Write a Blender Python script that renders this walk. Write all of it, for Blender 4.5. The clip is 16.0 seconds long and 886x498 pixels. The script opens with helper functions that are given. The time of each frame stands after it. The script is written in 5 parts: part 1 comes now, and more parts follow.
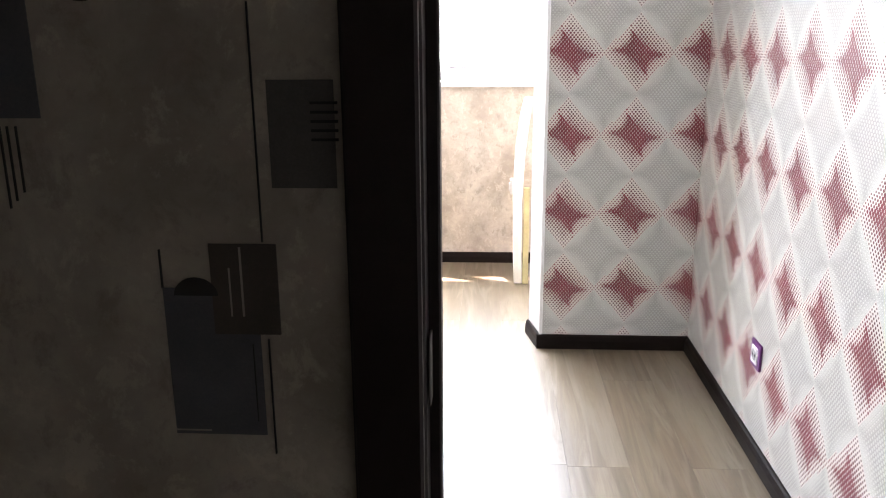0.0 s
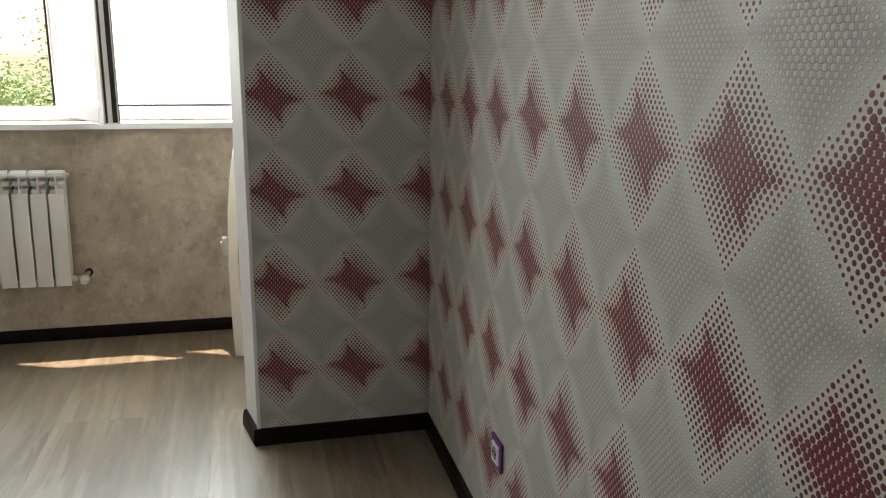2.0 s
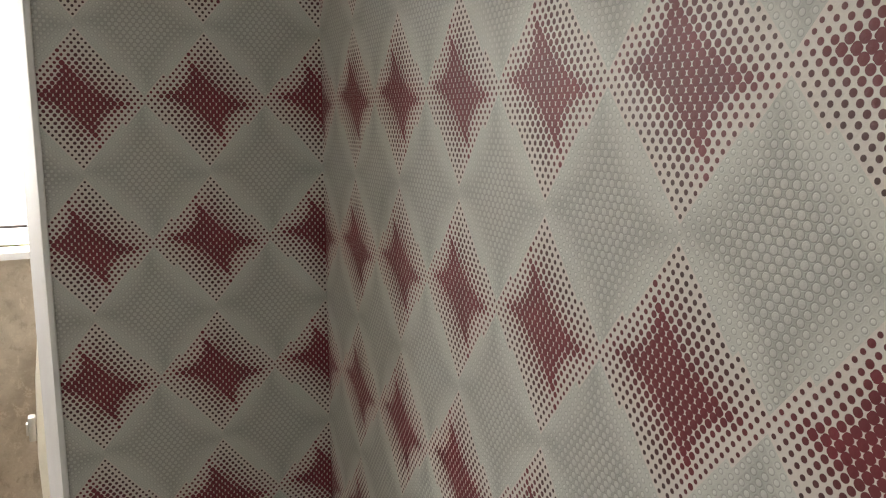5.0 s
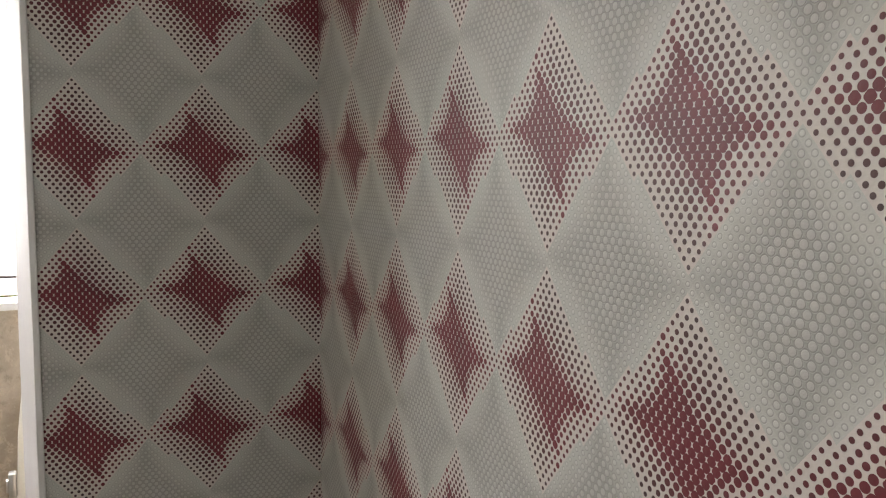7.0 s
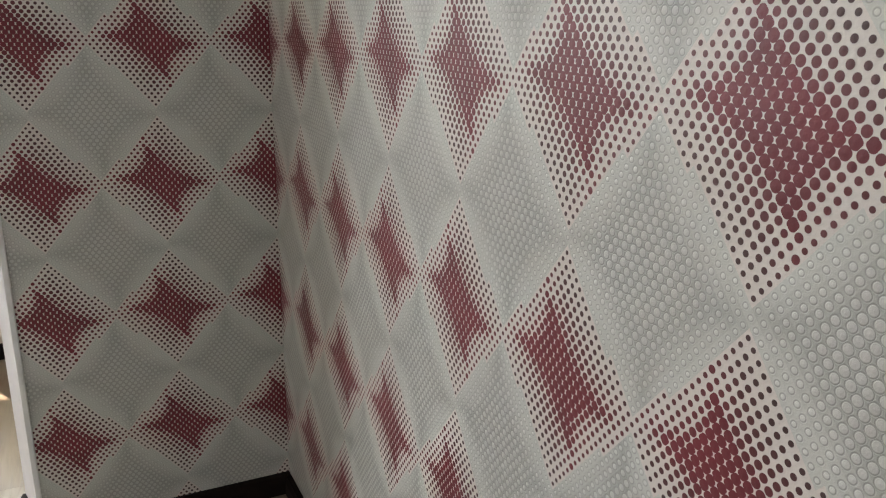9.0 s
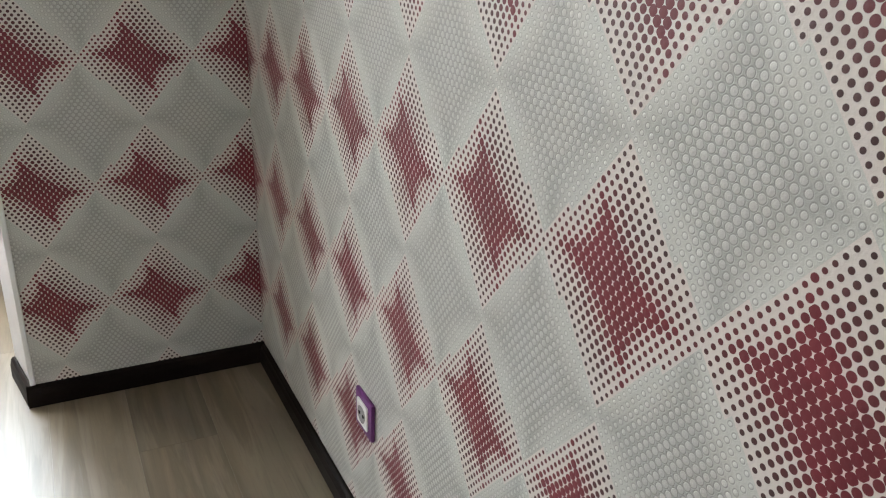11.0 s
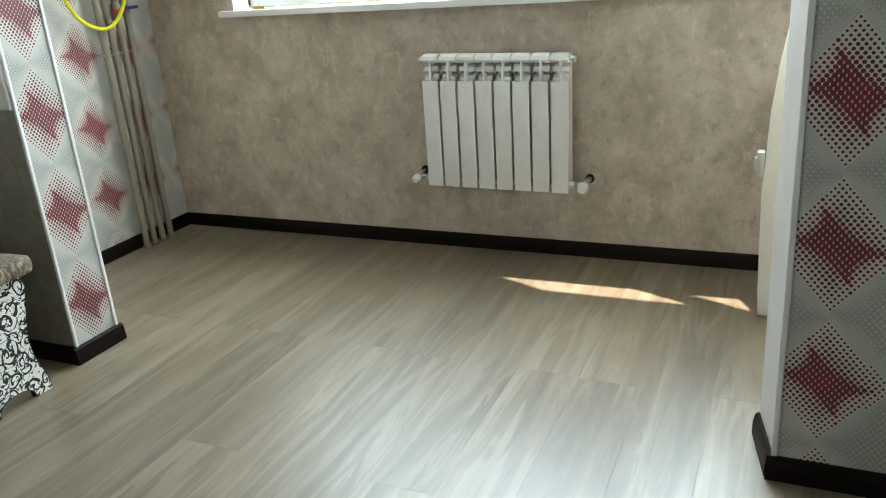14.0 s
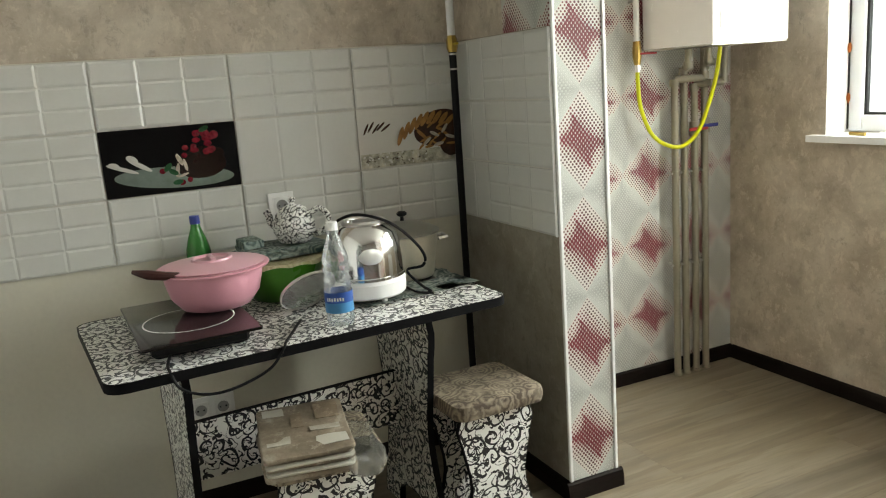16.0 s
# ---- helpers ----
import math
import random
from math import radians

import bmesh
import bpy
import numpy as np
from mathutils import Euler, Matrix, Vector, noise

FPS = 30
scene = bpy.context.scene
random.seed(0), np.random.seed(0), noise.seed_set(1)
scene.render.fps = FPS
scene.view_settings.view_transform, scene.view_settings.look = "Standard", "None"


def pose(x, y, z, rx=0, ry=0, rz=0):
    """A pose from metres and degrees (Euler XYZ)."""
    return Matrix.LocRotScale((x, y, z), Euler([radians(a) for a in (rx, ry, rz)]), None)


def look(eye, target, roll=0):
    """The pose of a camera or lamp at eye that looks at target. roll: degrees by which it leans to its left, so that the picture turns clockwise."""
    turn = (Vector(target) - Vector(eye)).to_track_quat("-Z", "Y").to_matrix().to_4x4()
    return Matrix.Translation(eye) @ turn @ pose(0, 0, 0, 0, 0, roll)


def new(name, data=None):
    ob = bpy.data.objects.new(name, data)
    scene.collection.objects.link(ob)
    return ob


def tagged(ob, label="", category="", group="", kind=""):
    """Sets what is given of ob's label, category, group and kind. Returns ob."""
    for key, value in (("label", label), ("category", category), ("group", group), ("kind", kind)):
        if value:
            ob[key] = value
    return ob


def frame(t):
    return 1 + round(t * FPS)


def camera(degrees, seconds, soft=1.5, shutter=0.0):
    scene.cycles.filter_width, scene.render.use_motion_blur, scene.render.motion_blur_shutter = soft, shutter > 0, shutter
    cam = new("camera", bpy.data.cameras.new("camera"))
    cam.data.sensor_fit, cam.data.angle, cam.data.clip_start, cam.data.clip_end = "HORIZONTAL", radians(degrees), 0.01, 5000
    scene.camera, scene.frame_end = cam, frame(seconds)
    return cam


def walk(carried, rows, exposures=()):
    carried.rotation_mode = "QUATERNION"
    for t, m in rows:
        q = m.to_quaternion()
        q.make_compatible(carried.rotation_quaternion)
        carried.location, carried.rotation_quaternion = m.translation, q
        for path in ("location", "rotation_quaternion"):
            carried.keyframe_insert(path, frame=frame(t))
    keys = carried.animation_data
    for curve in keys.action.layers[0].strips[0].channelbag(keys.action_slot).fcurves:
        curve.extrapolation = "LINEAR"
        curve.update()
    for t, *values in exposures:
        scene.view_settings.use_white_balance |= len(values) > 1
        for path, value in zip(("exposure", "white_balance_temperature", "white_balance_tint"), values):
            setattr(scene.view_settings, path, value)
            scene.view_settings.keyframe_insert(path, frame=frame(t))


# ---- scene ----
cam = camera(58.0, 16.0, soft=1.1)
PATH = [
    (0, (0.015, 0.295, 1.304), (-0.102, 2.222, 0.779), -0.4),
    (0.5, (0.123, 0.335, 1.331), (0.1, 2.264, 0.801), -1.1),
    (1, (0.22, 0.397, 1.318), (0.243, 2.333, 0.816), -0.6),
    (1.5, (0.281, 0.571, 1.334), (0.484, 2.499, 0.841), 0.4),
    (2, (0.23, 0.811, 1.355), (0.7, 2.697, 0.885), 0.6),
    (2.5, (0.269, 0.963, 1.35), (0.891, 2.807, 0.891), 0.1),
    (3, (0.33, 1.155, 1.365), (1.036, 2.976, 0.934), -0.3),
    (3.5, (0.353, 1.292, 1.376), (1.121, 3.099, 0.996), 0.3),
    (4, (0.341, 1.432, 1.404), (1.156, 3.221, 1.037), 0.2),
    (4.5, (0.313, 1.55, 1.44), (1.141, 3.339, 1.102), 0.1),
    (5, (0.296, 1.612, 1.493), (1.124, 3.405, 1.176), -0.1),
    (5.2, (0.292, 1.625, 1.518), (1.126, 3.418, 1.222), -0.2),
    (7.3, (0.298, 1.641, 1.465), (1.151, 3.441, 1.287), 0.4),
    (7.5, (0.324, 1.658, 1.447), (1.164, 3.457, 1.204), -0.4),
    (8, (0.327, 1.642, 1.388), (1.172, 3.419, 1.031), 0.4),
    (8.5, (0.338, 1.611, 1.333), (1.183, 3.363, 0.869), 0.9),
    (9, (0.369, 1.558, 1.293), (1.209, 3.281, 0.723), 0.9),
    (9.5, (0.387, 1.472, 1.258), (1.228, 3.175, 0.631), 1.1),
    (9.7, (0.354, 1.401, 1.253), (1.223, 3.081, 0.604), 1.5),
    (11.8, (0.358, 1.429, 1.237), (1.153, 3.081, 0.437), 2.0),
    (12, (0.35, 1.472, 1.259), (1.074, 3.157, 0.46), 1.4),
    (12.5, (0.288, 1.574, 1.258), (0.751, 3.366, 0.498), 0.1),
    (13, (0.212, 1.644, 1.258), (0.318, 3.492, 0.502), -1.8),
    (13.5, (0.208, 1.713, 1.264), (-0.162, 3.528, 0.51), -4.3),
    (14, (0.232, 1.772, 1.214), (-0.564, 3.47, 0.52), -4.4),
    (14.5, (0.176, 1.844, 1.26), (-0.917, 3.39, 0.616), -4.8),
    (15, (0.086, 1.957, 1.305), (-1.33, 3.26, 0.76), -5.2),
    (15.5, (0.039, 2.04, 1.345), (-1.573, 3.126, 0.872), -4.6),
    (16, (0.045, 2.143, 1.341), (-1.733, 2.963, 0.934), -4.2),
]
walk(cam, [(t, look(eye, target, roll)) for t, eye, target, roll in PATH],
     [(0.0, 3.72, 7700, 33), (0.4, 3.46, 7700, 32), (0.8, 2.35, 7500, 25), (1.2, 1.80, 7700, 24), (1.6, 1.40, 8300, 22), (2.5, 1.92, 8800, 23), (4.0, 2.04, 9400, 27), (5.0, 2.10, 9100, 27),
      (7.5, 2.08, 8700, 30), (9.0, 2.38, 8300, 27), (9.6, 2.64, 8000, 24), (12.0, 2.6, 8200, 26), (13.0, 2.34, 7800, 14), (13.6, 2.10, 7700, 13), (14.5, 1.90, 8100, 15), (15.0, 1.88, 8900, 18), (15.5, 1.88, 9000, 18), (16.0, 1.96, 9200, 18)])

# ---- light ----
world = bpy.data.worlds.new("world")
scene.world = world
world.use_nodes = True
wn = world.node_tree.nodes
sky = wn.new("ShaderNodeTexSky")
sky.sky_type = 'NISHITA'
sky.sun_disc = False
SUN = Vector((0.575, -0.245, -1.0)).normalized()
sky.sun_elevation = math.asin(-SUN.z)
sky.sun_rotation = math.atan2(-SUN.x, -SUN.y)
world.node_tree.links.new(sky.outputs[0], wn["Background"].inputs[0])
wn["Background"].inputs[1].default_value = 0.15
sun_data = bpy.data.lights.new("sun", 'SUN')
sun_data.energy, sun_data.angle, sun_data.color = 5.0, radians(0.5), (1.0, 0.99, 0.97)
sun = new("sun", sun_data)
sun.matrix_world = look(-SUN * 20, (0, 0, 0))
# the sky's light in the window's openings
for lx, lw, heights in ((-1.667, 0.78, (1.32, 1.74, 2.16)), (-0.91, 0.58, (1.76, 2.16)), (0.0, 1.08, (1.32, 1.74, 2.16))):
    for lz in heights:
        ld = bpy.data.lights.new("window_light", 'AREA')
        ld.shape, ld.size, ld.size_y, ld.energy, ld.color = 'RECTANGLE', lw, 0.40, 3.6 * lw, (0.64, 0.855, 1.0)
        ld.spread = radians(132)
        lo_ = new("window_light", ld)
        lo_.matrix_world = look((lx, 5.13, lz), (lx, 4.13, lz - 0.76))


# ---- materials ----
def mat(name, colour=(0.5, 0.5, 0.5), rough=0.5, metal=0.0, spec=0.5):
    m = bpy.data.materials.new(name)
    m.use_nodes = True
    b = m.node_tree.nodes["Principled BSDF"]
    b.inputs["Base Color"].default_value = (*colour, 1)
    b.inputs["Roughness"].default_value = rough
    b.inputs["Metallic"].default_value = metal
    b.inputs["Specular IOR Level"].default_value = spec
    return m, m.node_tree, b


class Net:
    """Short hand for node trees."""

    def __init__(self, tree):
        self.t = tree

    def node(self, kind, **kw):
        n = self.t.nodes.new(kind)
        for k, v in kw.items():
            if k == "operation":
                n.operation = v
            elif k == "blend_type":
                n.blend_type = v
            elif k == "data_type":
                n.data_type = v
        return n

    def put(self, sock, v):
        if isinstance(v, (int, float)):
            sock.default_value = v
        elif isinstance(v, tuple):
            sock.default_value = v if len(sock.default_value) == len(v) else (*v, 1)
        else:
            self.t.links.new(v, sock)

    def math(self, op, a, b=0.0, c=0.0):
        n = self.node("ShaderNodeMath", operation=op)
        self.put(n.inputs[0], a)
        self.put(n.inputs[1], b)
        self.put(n.inputs[2], c)
        return n.outputs[0]

    def coords(self, kind="Object"):
        return self.node("ShaderNodeTexCoord").outputs[kind]

    def scaled(self, vec, s):
        n = self.node("ShaderNodeMapping")
        self.put(n.inputs["Vector"], vec)
        n.inputs["Scale"].default_value = s
        return n.outputs[0]

    def noise(self, vec, scale, detail=3.0, rough=0.55, distort=0.0):
        n = self.node("ShaderNodeTexNoise")
        self.put(n.inputs["Vector"], vec)
        n.inputs["Scale"].default_value = scale
        n.inputs["Detail"].default_value = detail
        n.inputs["Roughness"].default_value = rough
        n.inputs["Distortion"].default_value = distort
        return n.outputs[0]

    def ramp(self, fac, stops):
        n = self.node("ShaderNodeValToRGB")
        self.put(n.inputs[0], fac)
        e = n.color_ramp.elements
        while len(e) < len(stops):
            e.new(0.5)
        for el, (p, c) in zip(e, stops):
            el.position, el.color = p, (*c, 1)
        return n.outputs[0]

    def mix(self, fac, a, b, how="MIX"):
        n = self.node("ShaderNodeMix", data_type="RGBA", blend_type=how)
        self.put(n.inputs[0], fac)
        self.put(n.inputs[6], a)
        self.put(n.inputs[7], b)
        return n.outputs[2]

    def bump(self, height, strength, dist, shader):
        n = self.node("ShaderNodeBump")
        self.put(n.inputs["Height"], height)
        n.inputs["Strength"].default_value = strength
        n.inputs["Distance"].default_value = dist
        self.t.links.new(n.outputs[0], shader.inputs["Normal"])


def plain(name, colour, rough=0.5, metal=0.0, vary=0.08, scale=6.0, relief=0.0, spec=0.5):
    """A painted or moulded surface with slight uneven tone and gloss."""
    m, t, b = mat(name, colour, rough, metal, spec)
    n = Net(t)
    co = n.coords()
    big = n.noise(co, scale, 3)
    fine = n.noise(co, scale * 22, 2)
    both = n.math("ADD", n.math("MULTIPLY", big, 0.65), n.math("MULTIPLY", fine, 0.35))
    lo = tuple(c * (1 - vary) for c in colour)
    hi = tuple(min(1, c * (1 + vary)) for c in colour)
    n.put(b.inputs["Base Color"], n.ramp(both, [(0.3, lo), (0.7, hi)]))
    n.put(b.inputs["Roughness"], n.math("ADD", rough - 0.06, n.math("MULTIPLY", big, 0.12)))
    if relief:
        n.bump(both, 0.3, relief, b)
    return m


RED, PAPER = (0.178, 0.015, 0.025), (0.612, 0.600, 0.555)


def star_paper(name, axis, phase, pitch_u, z_phase, pitch_z, hand=1.0, ground=PAPER):
    """Printed wallpaper: rows of halftone pinwheel stars in diamonds on a grey embossed ground.

    hand: 1 where the axis runs to the viewer's right, -1 where it runs to the left."""
    m, t, b = mat(name, ground, 0.55)
    n = Net(t)
    co = n.coords()
    sep = n.node("ShaderNodeSeparateXYZ")
    n.put(sep.inputs[0], co)
    uu = n.math("DIVIDE", n.math("SUBTRACT", sep.outputs[axis], phase), pitch_u)
    zz = n.math("DIVIDE", n.math("SUBTRACT", sep.outputs[2], z_phase), pitch_z)
    # round dots on a screen turned by 45 degrees, DOTS along each side of a diamond
    ra = n.math("MULTIPLY", n.math("ADD", uu, zz), DOTS)
    rc = n.math("MULTIPLY", n.math("SUBTRACT", uu, zz), DOTS)
    a = n.math("SUBTRACT", n.math("FRACT", ra), 0.5)
    c = n.math("SUBTRACT", n.math("FRACT", rc), 0.5)
    unit = math.hypot(pitch_u, pitch_z)
    du = n.math("MULTIPLY", n.math("ADD", a, c), pitch_u / unit)
    dz = n.math("MULTIPLY", n.math("SUBTRACT", a, c), pitch_z / unit)
    r = n.math("SQRT", n.math("ADD", n.math("MULTIPLY", du, du), n.math("MULTIPLY", dz, dz)))
    # each dot takes its size and ink from the place of its own middle
    ca = n.math("ADD", n.math("FLOOR", ra), 0.5)
    cc = n.math("ADD", n.math("FLOOR", rc), 0.5)
    mu = n.math("DIVIDE", n.math("ADD", ca, cc), 2 * DOTS)
    mz = n.math("DIVIDE", n.math("SUBTRACT", ca, cc), 2 * DOTS)

    def cell(v, off):
        return n.math("SUBTRACT", n.math("FRACT", n.math("ADD", v, off)), 0.5)

    def pinwheel(x, y, curve, lean):
        """Below 1 inside a four-armed star whose arms turn anticlockwise off the axes."""
        p = n.math("ABSOLUTE", n.math("ADD", n.math("MULTIPLY", x, 1.24 * hand), n.math("MULTIPLY", y, 0.46 * lean)))
        q = n.math("ABSOLUTE", n.math("ADD", n.math("MULTIPLY", x, 0.17 * hand * lean), n.math("MULTIPLY", y, 1.48)))
        return n.math("ADD", n.math("POWER", p, curve), n.math("POWER", q, curve))

    su, sz = n.math("DIVIDE", cell(mu, 0.5), 0.53), n.math("DIVIDE", cell(mz, 0.5), 0.455)
    dia = n.math("ADD", n.math("ABSOLUTE", su), n.math("ABSOLUTE", sz))
    star = pinwheel(su, sz, 0.50, 1.0)
    core = n.node("ShaderNodeMapRange")
    n.put(core.inputs[0], star)
    core.inputs[1].default_value, core.inputs[2].default_value = 1.17, 0.99
    near = n.math("MINIMUM", n.math("MAXIMUM", n.math("SUBTRACT", 1.0, dia), 0.0), 0.6)
    size = n.math("ADD", 0.24, n.math("MULTIPLY", near, 0.33))
    size = n.math("ADD", size, n.math("MULTIPLY", core.outputs[0], n.math("SUBTRACT", 0.545, size)))
    inside = n.math("LESS_THAN", dia, 1.0)
    edge = n.node("ShaderNodeMapRange")
    n.put(edge.inputs[0], n.math("SUBTRACT", size, r))
    edge.inputs[1].default_value, edge.inputs[2].default_value = -0.03, 0.03
    ink = n.math("MULTIPLY", edge.outputs[0], inside)
    big = n.noise(co, 5.0, 3)
    weave = n.noise(co, 260.0, 2)
    # the empty diamonds: a grey pinwheel of the same cut, drawn with pale bubbles
    hu, hz = n.math("DIVIDE", cell(mu, 0.0), 0.47), n.math("DIVIDE", cell(mz, 0.0), 0.53)
    veil = n.node("ShaderNodeMapRange")
    n.put(veil.inputs[0], n.math("ADD", n.math("MULTIPLY", pinwheel(hu, hz, 0.62, 0.3), 0.84), n.math("MULTIPLY", n.math("SUBTRACT", n.noise(co, 30.0, 3, 0.6), 0.5), 0.22)))
    veil.inputs[1].default_value, veil.inputs[2].default_value = 1.24, 0.90
    hollow = n.math("MAXIMUM", 0.0, n.math("SUBTRACT", 1.0, n.math("ADD", n.math("ABSOLUTE", hu), n.math("ABSOLUTE", hz))))
    empty = n.math("SUBTRACT", 1.0, inside)
    grey = n.math("MULTIPLY", veil.outputs[0], empty)
    bub = n.math("ADD", 0.25, n.math("MULTIPLY", n.math("MINIMUM", hollow, 0.6), 0.34))
    ring = n.math("MAXIMUM", 0.0, n.math("SUBTRACT", 1.0, n.math("MULTIPLY", n.math("ABSOLUTE", n.math("SUBTRACT", r, bub)), 10.0)))
    line = n.math("MULTIPLY", n.math("MULTIPLY", ring, empty), 0.46)
    pale = n.math("MULTIPLY", n.math("MULTIPLY", n.math("LESS_THAN", r, n.math("SUBTRACT", bub, 0.05)), empty), 0.30)
    base = n.mix(n.math("MULTIPLY", empty, 0.60), ground, (0.465, 0.480, 0.445))
    base = n.mix(n.math("MULTIPLY", grey, 0.72), base, (0.275, 0.282, 0.259))
    base = n.mix(n.math("MULTIPLY", inside, 0.32), base, (0.68, 0.50, 0.46))
    base = n.mix(n.math("MULTIPLY", weave, 0.22), base, (0.78, 0.77, 0.74))
    base = n.mix(pale, base, (0.80, 0.79, 0.76))
    base = n.mix(line, base, tuple(x * 0.42 for x in ground))
    red = n.ramp(n.noise(co, 14.0, 2), [(0.3, tuple(x * 0.85 for x in RED)), (0.7, tuple(x * 1.15 for x in RED))])
    warm = n.node("ShaderNodeMapRange")
    n.put(warm.inputs[0], star)
    warm.inputs[1].default_value, warm.inputs[2].default_value = 1.75, 1.02
    brown = n.mix(warm.outputs[0], (0.062, 0.021, 0.021), red)
    n.put(b.inputs["Base Color"], n.mix(ink, base, brown))
    n.put(b.inputs["Roughness"], n.math("SUBTRACT", 0.60, n.math("MULTIPLY", big, 0.15)))
    dome = n.math("MAXIMUM", 0.0, n.math("SUBTRACT", 0.45, r))
    high = n.math("ADD", n.math("MULTIPLY", dome, n.math("ADD", 0.6, n.math("MULTIPLY", empty, 0.2))), n.math("SUBTRACT", n.math("MULTIPLY", weave, 0.35), n.math("MULTIPLY", n.math("MULTIPLY", ring, empty), 0.30)))
    n.bump(high, 0.6, 0.0016, b)
    return m


DOTS = 19.0


def plaster_paper(name, dark, light, tint):
    """Printed wallpaper that imitates worn concrete: cloudy patches, pale flakes, small dark pits."""
    m, t, b = mat(name, light, 0.6)
    n = Net(t)
    co = n.coords()
    cloud = n.noise(co, 5.0, 6, 0.70, 0.2)
    patch = n.noise(n.scaled(co, (1.0, 1.0, 0.8)), 19.0, 6, 0.76, 0.3)
    fine = n.noise(co, 120.0, 3, 0.6)
    col = n.ramp(cloud, [(0.36, dark), (0.52, tint), (0.66, light)])
    col = n.mix(n.ramp(patch, [(0.545, (0, 0, 0)), (0.62, (0.46, 0.46, 0.46))]), col, tuple(x * 1.22 for x in light))
    col = n.mix(n.ramp(patch, [(0.34, (0.65, 0.65, 0.65)), (0.45, (0, 0, 0))]), col, tuple(x * 0.75 for x in dark))
    col = n.mix(n.math("MULTIPLY", fine, 0.25), col, tuple(x * 0.7 for x in tint))
    n.put(b.inputs["Base Color"], col)
    n.put(b.inputs["Roughness"], n.math("ADD", 0.45, n.math("MULTIPLY", patch, 0.3)))
    n.bump(n.math("ADD", patch, n.math("MULTIPLY", fine, 0.6)), 0.25, 0.001, b)
    return m


def laminate():
    """Pale grey oak boards: grain along y, tone by board."""
    m, t, b = mat("laminate", (0.3, 0.26, 0.22), 0.3)
    n = Net(t)
    info = n.node("ShaderNodeObjectInfo")
    rnd = info.outputs["Random"]
    geo = n.node("ShaderNodeNewGeometry").outputs["Position"]
    shift = n.node("ShaderNodeCombineXYZ")
    n.put(shift.inputs[0], n.math("MULTIPLY", rnd, 37.0))
    n.put(shift.inputs[1], n.math("MULTIPLY", rnd, 91.0))
    add = n.node("ShaderNodeVectorMath")
    n.put(add.inputs[0], geo)
    n.put(add.inputs[1], shift.outputs[0])
    p = add.outputs[0]
    grain = n.noise(n.scaled(p, (15, 1.5, 1)), 1.0, 5, 0.62, 2.0)
    fine = n.noise(n.scaled(p, (150, 6, 1)), 1.0, 3, 0.6, 0.6)
    flame = n.noise(n.scaled(p, (6.5, 0.55, 1)), 1.0, 2, 0.45, 0.6)
    # cathedral figure: contour lines of a long, slow swelling
    rings = n.math("SINE", n.math("ADD", n.math("MULTIPLY", flame, 34.0), n.math("MULTIPLY", grain, 7.0)))
    col = n.ramp(grain, [(0.25, (0.112, 0.083, 0.053)), (0.5, (0.172, 0.131, 0.084)), (0.76, (0.240, 0.194, 0.133))])
    col = n.mix(n.math("MULTIPLY", flame, 0.36), col, (0.195, 0.175, 0.142))
    band = n.noise(n.scaled(p, (11, 0.5, 1)), 1.0, 2, 0.5, 0.8)
    col = n.mix(1.0, col, n.ramp(band, [(0.34, (0.80, 0.775, 0.74)), (0.66, (1.12, 1.11, 1.09))]), "MULTIPLY")
    col = n.mix(n.ramp(rings, [(0.0, (0, 0, 0)), (1.0, (0.30, 0.30, 0.30))]), col, (0.31, 0.275, 0.22))
    col = n.mix(n.ramp(fine, [(0.34, (0.24, 0.24, 0.24)), (0.48, (0, 0, 0))]), col, (0.095, 0.072, 0.048))
    tone = n.ramp(rnd, [(0.0, (0.82, 0.805, 0.79)), (0.5, (0.97, 0.95, 0.93)), (1.0, (1.08, 1.07, 1.06))])
    col = n.mix(1.0, col, tone, "MULTIPLY")
    n.put(b.inputs["Base Color"], col)
    n.put(b.inputs["Roughness"], n.math("ADD", 0.30, n.math("MULTIPLY", flame, 0.12)))
    b.inputs["Specular IOR Level"].default_value = 0.62
    # blue of the reflected skylight, put into the gloss colour
    b.inputs["Specular Tint"].default_value = (0.80, 0.92, 1.0, 1)
    b.inputs["Coat Weight"].default_value = 0.24
    b.inputs["Coat Roughness"].default_value = 0.32
    b.inputs["Coat IOR"].default_value = 1.7
    n.bump(n.math("ADD", grain, fine), 0.015, 0.0005, b)
    return m


